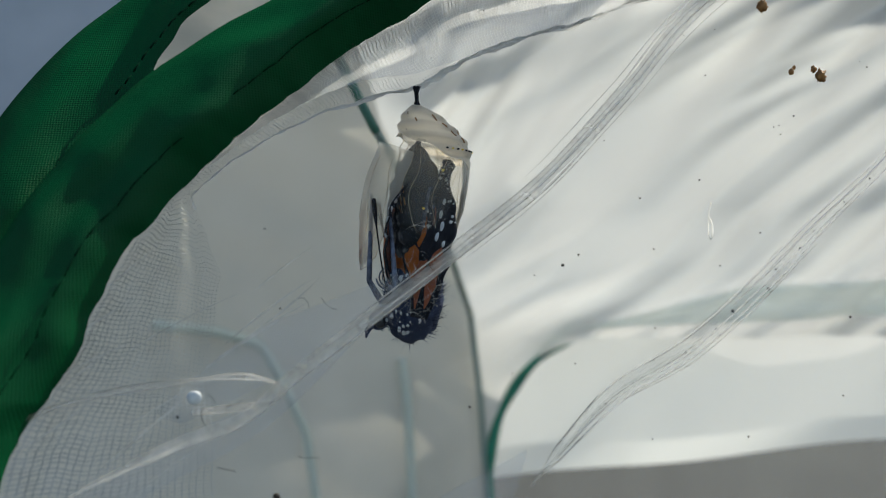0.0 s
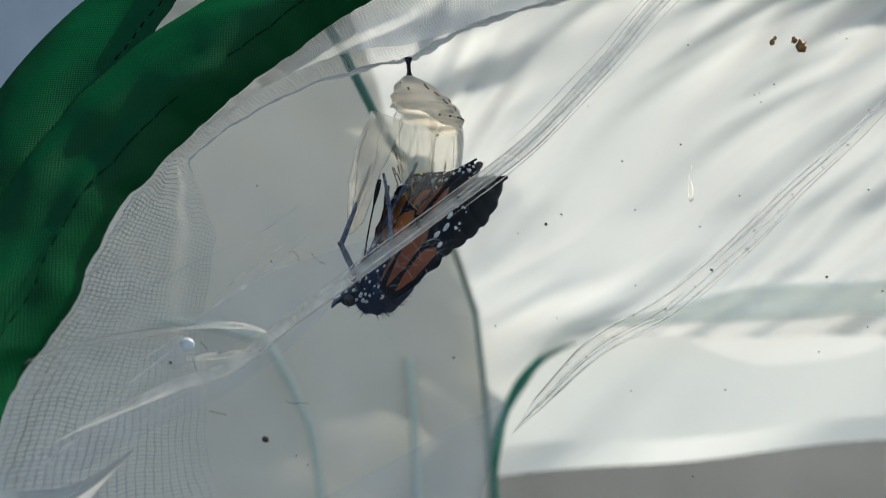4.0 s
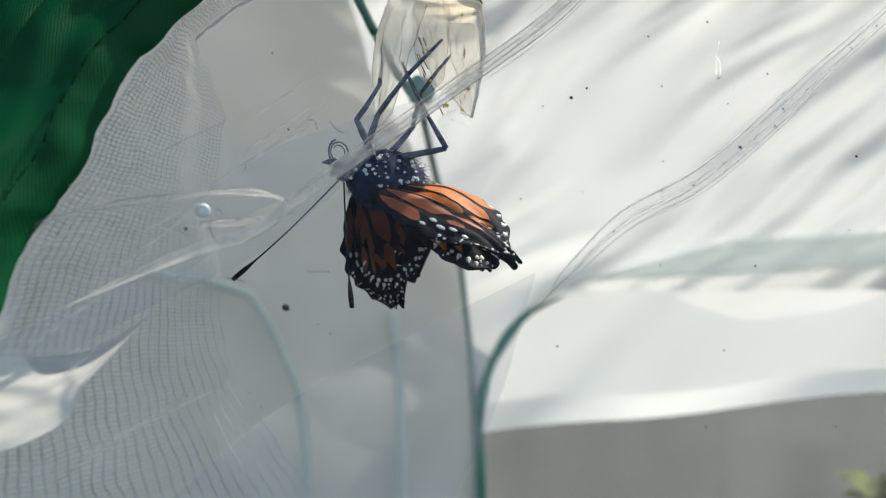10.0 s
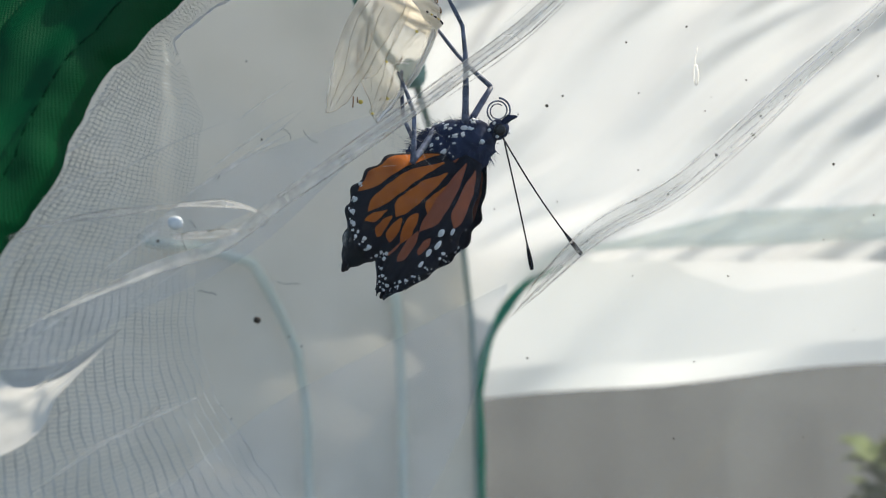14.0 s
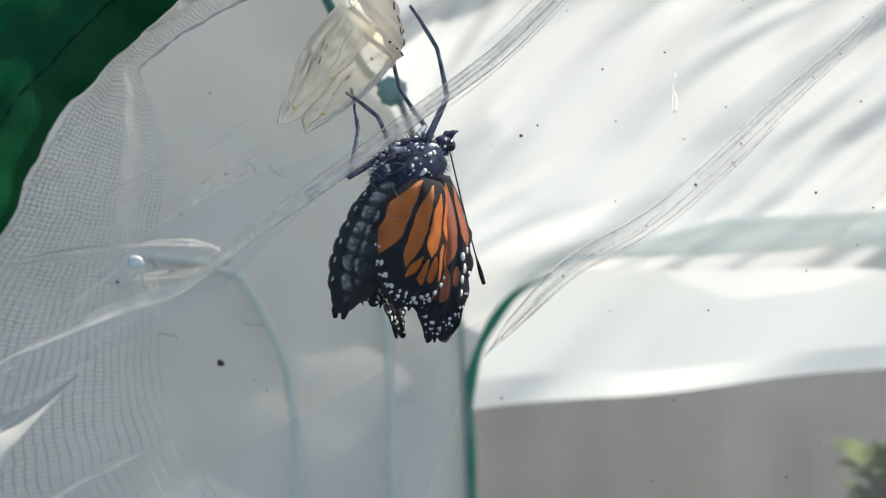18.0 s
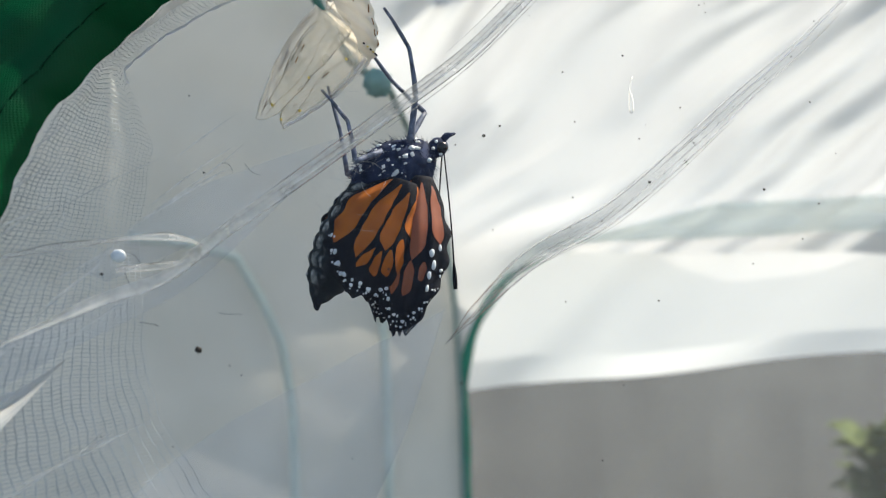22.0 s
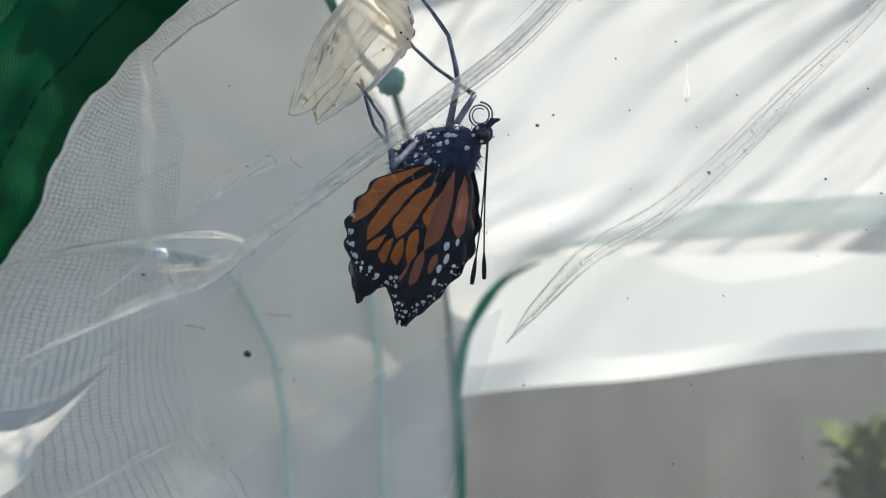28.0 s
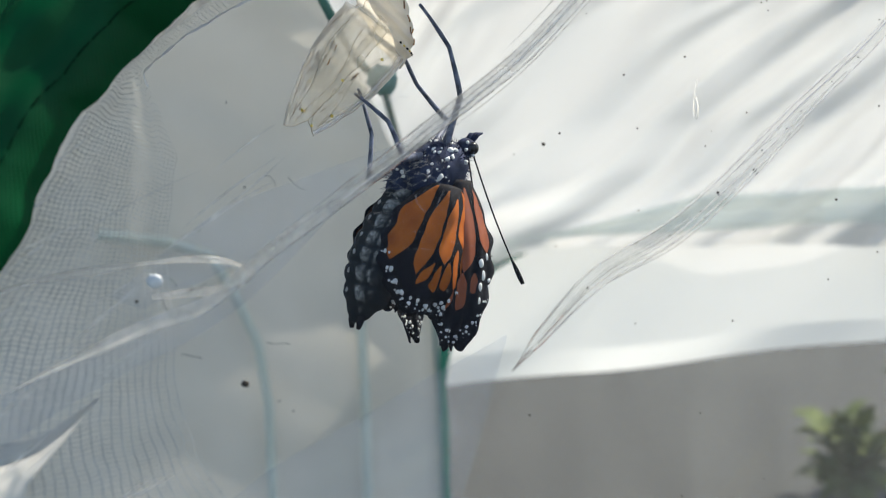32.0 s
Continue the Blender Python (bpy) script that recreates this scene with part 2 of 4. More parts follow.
M_GOLD = plain("gold_dot", (0.7, 0.5, 0.08), (0.85, 0.65, 0.15), 500.0, 0.3)


def abdomen_material():
    m, n, l, p = material("banded_abdomen")
    tc, sep = n.new("ShaderNodeTexCoord"), n.new("ShaderNodeSeparateXYZ")
    l.new(tc.outputs["Object"], sep.inputs[0])
    ab = n.new("ShaderNodeMath")
    ab.operation = "ABSOLUTE"
    l.new(sep.outputs["Y"], ab.inputs[0])
    nz = noise_node(n, l, 500.0, 5.0)
    j = n.new("ShaderNodeMath")
    j.operation = "MULTIPLY_ADD"
    l.new(nz.outputs[0], j.inputs[0])
    j.inputs[1].default_value = 0.12
    big = n.new("ShaderNodeMath")
    big.operation = "MULTIPLY"
    big.inputs[1].default_value = 100.0
    l.new(ab.outputs[0], big.inputs[0])
    l.new(big.outputs[0], j.inputs[2])
    stripe = ramp(n, l, j.outputs[0], [(0.0, (0, 0, 0)), (1.0, (0, 0, 0))])
    els = stripe.color_ramp.elements
    for pos, v in ((0.20, 0.0), (0.23, 1.0), (0.30, 0.7), (0.34, 0.1), (0.36, 0.05), (0.39, 0.8), (0.42, 0.1)):
        e = els.new(pos)
        e.color = (v, v, v, 1)
    zr = n.new("ShaderNodeMapRange")
    zr.inputs["From Min"].default_value, zr.inputs["From Max"].default_value = -0.0006, -0.0022
    l.new(sep.outputs["Z"], zr.inputs["Value"])
    wv = n.new("ShaderNodeTexWave")
    wv.inputs["Scale"].default_value = 0.314 / 0.0027
    wv.inputs["Distortion"].default_value = 2.0
    wv.inputs["Detail Scale"].default_value = 200.0
    l.new(tc.outputs["Object"], wv.inputs["Vector"])
    wr = ramp(n, l, wv.outputs[1], [(0.1, (0.1, 0.1, 0.1)), (0.45, (1, 1, 1))])
    cut = n.new("ShaderNodeMath")
    cut.operation = "MULTIPLY"
    l.new(stripe.outputs[0], cut.inputs[0])
    l.new(wr.outputs[0], cut.inputs[1])
    mm = n.new("ShaderNodeMath")
    mm.operation = "MULTIPLY"
    l.new(cut.outputs[0], mm.inputs[0])
    l.new(zr.outputs[0], mm.inputs[1])
    fleck = noise_node(n, l, 1500.0, 4.0, 0.7)
    flecks = ramp(n, l, fleck.outputs[0], [(0.38, (0.15, 0.15, 0.15)), (0.62, (1, 1, 1))])
    dust = n.new("ShaderNodeMath")
    dust.operation = "MULTIPLY"
    l.new(mm.outputs[0], dust.inputs[0])
    l.new(flecks.outputs[0], dust.inputs[1])
    mix = n.new("ShaderNodeMix")
    mix.data_type = "RGBA"
    l.new(dust.outputs[0], mix.inputs["Factor"])
    mix.inputs["A"].default_value = (0.009, 0.012, 0.014, 1)
    mix.inputs["B"].default_value = (0.38, 0.38, 0.37, 1)
    l.new(mix.outputs["Result"], p.inputs["Base Color"])
    p.inputs["Roughness"].default_value = 0.85
    p.inputs["Specular IOR Level"].default_value = 0.15
    bump(n, l, nz.outputs[0], 0.7, 0.0003, p.inputs["Normal"])
    return m


def shell_material(name, clear, colour):
    """Empty pupal skin: thin, ivory, partly see-through, with a soft shine."""
    m, n, l, p = material(name)
    n.remove(p)
    out = n["Material Output"]
    t = noise_node(n, l, 330.0, 5.0)
    r = ramp(n, l, t.outputs[0], [(0.3, tuple(c * 0.93 for c in colour)), (0.7, colour)])
    tp, d, tr, g = (n.new("ShaderNodeBsdf" + k) for k in ("Transparent", "Diffuse", "Translucent", "Glossy"))
    g.inputs["Roughness"].default_value = 0.42
    l.new(r.outputs[0], d.inputs["Color"])
    l.new(r.outputs[0], tr.inputs["Color"])
    tp.inputs["Color"].default_value = (0.985, 0.97, 0.935, 1)
    a, b, c = (n.new("ShaderNodeMixShader") for _ in range(3))
    a.inputs[0].default_value, b.inputs[0].default_value = 0.62, 1 - clear
    l.new(d.outputs[0], a.inputs[1])
    l.new(tr.outputs[0], a.inputs[2])
    l.new(tp.outputs[0], b.inputs[1])
    l.new(a.outputs[0], b.inputs[2])
    f = n.new("ShaderNodeFresnel")
    f.inputs["IOR"].default_value = 1.16
    l.new(f.outputs[0], c.inputs[0])
    l.new(b.outputs[0], c.inputs[1])
    l.new(g.outputs[0], c.inputs[2])
    l.new(c.outputs[0], out.inputs[0])
    return m


M_ABDOMEN = abdomen_material()
M_SHELL_CAP = shell_material("ivory_shell_cap", 0.12, (0.86, 0.80, 0.70))
M_SHELL = shell_material("clear_shell_skin", 0.75, (0.88, 0.84, 0.76))
M_SHELL_THIN = shell_material("thin_shell_skin", 0.6, (0.9, 0.87, 0.8))


# ---- helpers for meshes ----
def obj(name, bm, mat, parent=None, smooth=True, label=""):
    me = bpy.data.meshes.new(name)
    bm.normal_update()
    bm.to_mesh(me)
    bm.free()
    if smooth:
        me.polygons.foreach_set("use_smooth", [True] * len(me.polygons))
    me.materials.append(mat)
    ob = new(name, me)
    ob.parent = parent
    if label:
        tagged(ob, label)
    return ob


def part(name, bm, mat, parent, label="", smooth=True):
    return obj(name, bm, mat, parent, smooth, label)


def empty(name, m=None):
    ob = new(name)
    ob.empty_display_size = 0.01
    if m is not None:
        ob.matrix_basis = m
    return ob


def grid(bm, f, nu, nv, wrap=False):
    """A sheet of nu x nv quads; f(u, v) gives its points, u and v from 0 to 1."""
    vs = [[bm.verts.new(f(i / nu, j / nv)) for j in range(nv + (0 if wrap else 1))] for i in range(nu + 1)]
    k = nv if wrap else nv
    for i in range(nu):
        for j in range(k):
            j2 = (j + 1) % nv if wrap else j + 1
            bm.faces.new((vs[i][j], vs[i + 1][j], vs[i + 1][j2], vs[i][j2]))
    return vs


def tube(bm, pts, radii, sides=8):
    """A round tube along points, closed at both ends."""
    pts = [Vector(p) for p in pts]
    rings, ref = [], None
    for i, p in enumerate(pts):
        d = (pts[min(i + 1, len(pts) - 1)] - pts[max(i - 1, 0)]).normalized()
        if ref is None:
            ref = d.orthogonal().normalized()
        ref = (ref - d * ref.dot(d)).normalized()
        o = d.cross(ref)
        r = radii[i] if hasattr(radii, "__len__") else radii
        rings.append([bm.verts.new(p + (ref * math.cos(a) + o * math.sin(a)) * r) for a in (2 * math.pi * k / sides for k in range(sides))])
    for a, b in zip(rings, rings[1:]):
        for k in range(sides):
            bm.faces.new((a[k], a[(k + 1) % sides], b[(k + 1) % sides], b[k]))
    bm.faces.new(rings[0][::-1])
    bm.faces.new(rings[-1])


def ball(bm, centre, size, seg=16, rings=10, rough=0.0):
    centre = Vector(centre)

    def f(u, v):
        a, b = math.pi * (u * 0.98 + 0.01), 2 * math.pi * v
        d = Vector((math.cos(a), math.sin(a) * math.cos(b), math.sin(a) * math.sin(b)))
        k = 1 + rough * noise.noise(d * 3 + centre * 900)
        return centre + Vector((d.x * size[0], d.y * size[1], d.z * size[2])) * k
    vs = grid(bm, f, rings, seg, True)
    bm.faces.new(vs[0])
    bm.faces.new(vs[-1][::-1])


def lerp_table(table, x):
    if x <= table[0][0]:
        return table[0][1]
    for (a, va), (b, vb) in zip(table, table[1:]):
        if x <= b:
            k = (x - a) / (b - a)
            k = k * k * (3 - 2 * k) * 0.5 + k * 0.5
            return va + (vb - va) * k
    return table[-1][1]


def thick(ob, t):
    s = ob.modifiers.new("thickness", "SOLIDIFY")
    s.thickness, s.offset = t, 0


# ---- the setting: ground, distance, panels ----
def film_y(x, z):
    return 0.1435 + 0.21 * x + 0.389 * (z - 1)


bm = bmesh.new()
grid(bm, lambda u, v: (-300 + 600 * u, -300 + 600 * v, 0.40 + 0.004 * noise.noise((u * 900, v * 900, 0))), 60, 60)
tagged(obj("ground", bm, M_GROUND), "grey paved ground outdoors", "ground", kind="structure")

bm = bmesh.new()
grid(bm, lambda u, v: (-9 + 8.3 * u, 5.0 + 0.5 * u, 0.4 + 6 * v), 4, 4)
wall = tagged(obj("wall_far", bm, M_PLASTER), "plain blue-grey plastered wall in shade", "wall", kind="structure")
thick(wall, 0.2)

CORNER = Vector((0.010, 0.74))


def wrinkle(a, b, seed):
    """Soft folds of a slack sheet that run up to one side."""
    k, along = b * 0.86 - a * 0.5, a * 0.86 + b * 0.5
    bend = 0.05 * noise.noise((along * 5, k * 5, seed))
    patch = 0.55 + 0.9 * max(-0.4, noise.noise((along * 3.1, k * 4.3, seed + 12)) + 0.25)
    w = noise.noise(((k + bend) * 13 + seed, along * 1.5, seed)) * 0.5 + noise.noise(((k + bend) * 31, along * 2.4, seed + 5)) * 0.48 * patch
    return w + (noise.noise(((k - bend * 0.6) * 66, along * 4.2, seed + 8)) * 0.50 + noise.noise(((k - bend) * 120, along * 7, seed + 2)) * 0.15) * patch


SEAM = [(0.4, 0.0165), (0.75, 0.0155), (0.819, 0.0143), (0.8931, 0.0108), (0.9508, 0.0057), (0.9839, -0.0031), (1.0255, -0.0237), (1.1, -0.06), (1.3, -0.13)]


def seam_x(z):
    """The corner where the two rear panels meet leans over towards the roof."""
    return lerp_table(SEAM, z)


def left_panel(u, v):
    s = 0.75 * u ** 1.2
    z = 0.4 + (lerp_table([(0, 1.3), (0.08, 1.2), (0.14, 1.15), (0.2, 1.11), (0.24, 1.08), (0.45, 1.03), (0.75, 0.97)], s) - 0.4) * v
    return Vector((seam_x(z) - s * 0.86, 0.74 - s * 0.42 + 0.006 * wrinkle(s, z, 3.0), z))


bm = bmesh.new()
grid(bm, left_panel, 60, 70)
tagged(obj("wall_rear", bm, M_GREY), "grey translucent mesh rear panel of the cage", "panel", kind="structure")

# pale green trim showing through the rear panel
for name, line in (("trim_curved", ((-0.215, 0.953), (-0.17, 0.947), (-0.140, 0.937), (-0.124, 0.908), (-0.110, 0.875), (-0.104, 0.83), (-0.103, 0.6))),
                   ("trim_upright", ((-0.0425, 0.925), (-0.0395, 0.89), (-0.0378, 0.83), (-0.038, 0.6)))):
    bm = bmesh.new()
    pts = []
    for k in range(len(line) * 8):
        f = k / (len(line) * 8 - 1) * (len(line) - 1)
        i = min(int(f), len(line) - 2)
        q = Vector(line[i]).lerp(Vector(line[i + 1]), f - i)
        depth = 0.74 - max(0, seam_x(q.y) - q.x) / 0.86 * 0.42 - 0.008
        k2 = (depth - 0.014) / 0.686
        pts.append((q.x * k2, depth, 0.99 + (q.y - 0.99) * k2))
    tube(bm, pts, 0.0034, 8)
    tagged(obj(name, bm, M_TRIM), "pale green trim on the rear panel", "trim", kind="structure")


def side_point(s, z, amp=1.0):
    """A point of the bright side panel, s metres from the corner seam."""
    return Vector((seam_x(z) + s * 0.95, 0.74 - s * 0.22 + amp * 0.049 * wrinkle(s, z, 11.0) * min(1, s * 14), z))


WIN_TOP, WIN_LEFT, WIN_R, WIN_W = 0.936, 0.002, 0.112, 0.092


def window_edge(z):
    """How far the window begins from the seam at height z, with a round upper corner."""
    if z > WIN_TOP - WIN_R:
        k = (z - (WIN_TOP - WIN_R)) / WIN_R
        return WIN_LEFT + WIN_W * (1 - math.sqrt(max(0, 1 - k * k)))
    return WIN_LEFT


bm = bmesh.new()
grid(bm, lambda u, v: side_point(0.75 * u, WIN_TOP + (1.3 - WIN_TOP) * v), 150, 120)
tagged(obj("wall_side", bm, M_WHITE), "slack white translucent side panel of the cage in sunlight", "panel", kind="structure")
bm = bmesh.new()
grid(bm, lambda u, v: side_point(window_edge(0.4 + (WIN_TOP - 0.4) * v) * u, 0.4 + (WIN_TOP - 0.4) * v), 6, 120)
tagged(obj("wall_side_strip", bm, M_WHITE), "narrow white strip between the seam and the window", "panel", kind="structure")

# window border of green piping, running out under the hem of the panel
pts = []
for k in range(40):
    pts.append(side_point(WIN_LEFT, 0.4 + (WIN_TOP - WIN_R - 0.4) * k / 39, 0) + Vector((0, -0.004, 0)))
for k in range(1, 25):
    a = math.pi / 2 * k / 24
    pts.append(side_point(WIN_LEFT + WIN_W * (1 - math.cos(a)), WIN_TOP - WIN_R + WIN_R * math.sin(a), 0) + Vector((0, -0.004 + 0.02 * (k / 24) ** 4, 0)))
bm = bmesh.new()
tube(bm, pts, [0.0036 + 0.0006 * math.sin(i * 0.9) - 0.001 * max(0, i - 52) / 12 for i in range(len(pts))], 8)
tagged(obj("window_border", bm, M_PIPING), "green fabric piping round the window of the cage", "piping", kind="structure")


def hem_band(u, v):
    s = WIN_W * 0.85 + 0.6 * v
    z = WIN_TOP + 0.004 + 0.024 * u * min(1, v * 5) + 0.014 * min(1, s / 0.4)
    return side_point(s, z, 1.0) + Vector((0, -0.004 - 0.002 * math.sin(u * 9), 0))


bm = bmesh.new()
grid(bm, hem_band, 10, 60)
tagged(obj("panel_hem", bm, M_HEMBAND), "pale green-grey hem band above the window", "hem", kind="structure")

# corner edge of the cage: it comes forward towards the roof
bm = bmesh.new()
edge = [(-0.0420, 0.23, 1.075), (-0.0254, 0.26, 1.047), (-0.0177, 0.262, 1.031), (-0.0129, 0.27, 1.022), (-0.0090, 0.36, 1.022), (-0.0085, 0.50, 1.012), (-0.0030, 0.64, 0.984), (0.0050, 0.72, 0.953), (0.0108, 0.733, 0.8931), (0.0143, 0.734, 0.819), (0.0165, 0.734, 0.4)]
pts = []
for i in range(len(edge) - 1):
    for k in range(8):
        pts.append(Vector(edge[i]).lerp(Vector(edge[i + 1]), k / 8))
tube(bm, pts[:18], 0.0012, 6)
tagged(obj("corner_edge", bm, M_TRIM_DEEP), "green corner edge of the cage, leaning to the roof", "edge", kind="structure")
bm = bmesh.new()
tube(bm, pts[17:], [0.0011 + 0.0012 * min(1, max(0, (p.y - 0.25) / 0.5)) for p in pts[17:]], 6)
tagged(obj("corner_edge_lower", bm, M_TRIM_SOFT), "faded grey-green lower corner edge of the cage", "edge", kind="structure")
bm = bmesh.new()
ball(bm, (0, 0, 0), (0.0036, 0.002, 0.0036), 20, 14, 0.35)
knot = obj("strap_knot", bm, M_KNOT)
knot.matrix_basis = pose(-0.0062, 0.272, 1.0165, 0, 20, 0)
tagged(knot, "small green fabric knot on the corner edge", "knot")


# white curtain behind the window; its lower edge rises to one side
def curtain(u, v):
    s = -0.03 + 0.8 * u
    low = 0.8215 + 0.128 * max(0, s) + 0.0015 * math.sin(s * 30)
    z = low + (WIN_TOP + 0.03 - low) * v
    fold = noise.noise(((z * 0.72 - s * 0.7) * 11, s * 2.0, 4.0)) + 0.4 * noise.noise(((z * 0.72 - s * 0.7) * 26, s * 3.0, 9.0))
    return Vector((0.012 + s * 0.95, 0.785 - s * 0.2 + 0.017 * fold * min(1, 0.1 + v * 6), z))


bm = bmesh.new()
grid(bm, curtain, 120, 60)
tagged(obj("white_curtain", bm, M_CLOTH), "white cloth hanging in folds behind the window, sunlit", "curtain")

# dusty clear pane in the window
bm = bmesh.new()
grid(bm, lambda u, v: (0.0 + 0.75 * u, 0.80 - 0.16 * u + 0.004 * noise.noise((u * 8, v * 8, 4)), 0.4 + 0.55 * v), 30, 24)
tagged(obj("window_pane", bm, M_PANE), "dusty clear vinyl pane of the cage window", "pane", kind="structure")

# unseen roof sheet closes the cage top, cut to set where sun falls inside
bm = bmesh.new()
grid(bm, lambda u, v: (-0.5 + 1.25 * u, 0.34 + 0.38 * v, 1.3 + 0.01 * noise.noise((u * 9, v * 9, 2))), 20, 20)
tagged(obj("unseen_roof", bm, M_WHITE), "unseen white roof sheet, added to shade the cage from the sun", "roof", kind="structure")



# plants outside, behind the window
def plant(name, x, y, top, n, mat, seed, label):
    rnd = random.Random(seed)
    root = empty(name, Matrix.Translation((x, y, 0.4)))
    leaf_bm = bmesh.new()
    for k in range(n):
        lean, az = rnd.uniform(0.05, 0.35), rnd.uniform(0, 6.28)
        h = top * rnd.uniform(0.75, 1.0)
        pts = [Vector((math.cos(az) * lean * h * f ** 1.6, math.sin(az) * lean * h * f ** 1.6, h * f)) for f in (i / 8 for i in range(9))]
        bm = bmesh.new()
        tube(bm, pts, [0.004 * (1.15 - i / 9) for i in range(9)], 6)
        part("stem", bm, M_TWIG, root)
        for _ in range(26):
            f = rnd.uniform(0.3, 1.0)
            p = pts[min(8, int(f * 8))]
            out = Vector((rnd.uniform(-1, 1), rnd.uniform(-1, 1), rnd.uniform(-0.3, 0.8))).normalized()
            side = out.cross(Vector((0, 0, 1))).normalized()
            L, W = rnd.uniform(0.04, 0.085), rnd.uniform(0.010, 0.02)
            up = side.cross(out)
            ring = [p, p + out * L * 0.3 + side * W - up * 0.004, p + out * L * 0.7 + side * W * 0.8, p + out * L - up * 0.012, p + out * L * 0.7 - side * W * 0.8, p + out * L * 0.3 - side * W - up * 0.004]
            mid = leaf_bm.verts.new(p + out * L * 0.5 - up * 0.006)
            vs = [leaf_bm.verts.new(q) for q in ring]
            for i in range(6):
                leaf_bm.faces.new((vs[i], vs[(i + 1) % 6], mid))
    tagged(part("leaves", leaf_bm, mat, root, "many narrow pointed leaves"), kind="stuff")
    return tagged(root, label, "plant", "plants outside")


plant("garden_plant", 0.70, 1.6, 0.20, 6, M_LEAF_PALE, 4, "yellow-green leafy plant growing on the ground outside")
plant("garden_plant", 0.93, 1.75, 0.40, 8, M_LEAF, 9, "dark green leafy plant growing on the ground outside")
plant("garden_plant", 1.12, 1.6, 0.40, 7, M_LEAF, 15, "dark green leafy plant growing on the ground outside")

# ---- front ring, net and clear window ----
RING = Vector((0.030, 0.965))


def ring_point(r, deg, off=0.0):
    a = radians(deg)
    x, z = RING.x + r * math.cos(a), RING.y + r * math.sin(a)
    return Vector((x, film_y(x, z) + off, z))


RIM_IN = [(80, 0.0782), (110, 0.0770), (117, 0.0752), (124, 0.0747), (131, 0.0738), (139, 0.0740), (146, 0.0746), (152, 0.0752), (157.5, 0.0748), (161.5, 0.0742), (165, 0.0753), (169, 0.0769), (173, 0.0772), (178, 0.0780), (225, 0.0785)]


def rim_in(deg):
    return lerp_table(RIM_IN, deg) + 0.0004 * noise.noise((deg * 0.3, 1.0, 0)) + 0.0002 * noise.noise((deg * 0.9, 1.0, 3))


def band(u, v, r0, r1, a0, a1, off0, off1, ripple, seed):
    deg = a0 + (a1 - a0) * v
    r = r0 + (r1 - r0) * u
    if seed != 1.0:
        r += (0.0011 * noise.noise((deg * 0.11, seed, 0)) + 0.0005 * noise.noise((deg * 0.5, seed, 3))) * (1 - u)
    n = noise.noise((deg * 0.07, u * 2.2, seed)) + 0.5 * noise.noise((deg * 0.2, u * 4, seed + 4))
    return ring_point(r, deg, off0 + (off1 - off0) * u + ripple * n)


green_band = empty("cage_rim")
RIM_OUT = [(80, 0.0828), (126.6, 0.0860), (133.6, 0.0869), (140, 0.0879), (147, 0.0883), (225, 0.0883)]
bm = bmesh.new()
grid(bm, lambda u, v: band(u, v, rim_in(80 + 145 * v), lerp_table(RIM_OUT, 80 + 145 * v), 80, 225, -0.0006, -0.0010, 0.0016, 1.0) + Vector((0, -0.0058 * math.sin(u * math.pi * 0.92) ** 0.8 - 0.0006 * math.sin(u * 9 + v * 14), 0)), 24, 220)
part("rim_band", bm, M_GREEN, green_band)
bm = bmesh.new()
FOLD_IN = [(80, 0.100), (120, 0.0968), (126, 0.0955), (130, 0.0946), (133.4, 0.0940), (136.4, 0.0928), (140.5, 0.0912), (150, 0.089), (225, 0.089)]
grid(bm, lambda u, v: band(u, v, lerp_table(FOLD_IN, 80 + 145 * v), 0.1065, 80, 225, 0.008, 0.017, 0.0016, 7.0) + Vector((0, -0.004 * math.sin(u * math.pi * 0.95) ** 0.8 + 0.0012 * math.sin(u * 5 + v * 30), 0)), 30, 200)
part("rim_fold", bm, M_GREEN, green_band, "second fold of green nylon behind the rim")
bm = bmesh.new()
grid(bm, lambda u, v: band(u, v, 0.083, 0.102, 100, 150, 0.018, 0.021, 0.001, 3.0), 10, 60)
part("rear_net", bm, M_HEM, green_band, "white net showing between the two green bands")
deg = 112.0
while deg < 141:
    a, b = (ring_point(lerp_table(FOLD_IN, d) + 0.0012, d, 0.0062) for d in (deg, deg + 0.9))
    bm = bmesh.new()
    tube(bm, [a, (a + b) / 2 + Vector((0, -0.0002, 0)), b], 0.00013, 5)
    part("stitch", bm, M_THREAD, green_band)
    deg += 1.2
deg = 82.0
while deg < 222:
    a, b = ring_point(rim_in(deg) + 0.0034, deg, -0.0058), ring_point(rim_in(deg + 1.55) + 0.0034, deg + 1.55, -0.0058)
    bm = bmesh.new()
    tube(bm, [a, (a + b) / 2 + Vector((0, -0.0002, 0)), b], 0.00008, 5)
    part("stitch", bm, M_THREAD, green_band)
    deg += 1.75
tagged(green_band, "green nylon rim band with a stitched seam round the cage opening", "rim")


def net_point(w, deg):
    """Net between the rim (w = 0) and the rear hem (w = 1)."""
    depth = lerp_table([(60, 0.0185), (150, 0.019), (185, 0.012), (230, 0.010)], deg)
    inner = lerp_table([(55, 0.088), (70, 0.083), (82, 0.0785), (96, 0.0721), (108.6, 0.0701), (117.4, 0.0685), (125, 0.0712), (130, 0.0734), (137.6, 0.0759), (141, 0.0771), (146, 0.0780), (149, 0.0722), (152, 0.0675), (158, 0.0645), (172, 0.058), (200, 0.047), (230, 0.044)], deg)
    outer = rim_in(deg) + 0.0002
    r = outer + (inner - outer) * w
    return ring_point(r, deg, depth * w + 0.0004 + 0.0006 * noise.noise((deg * 0.12, w * 2, 9)))


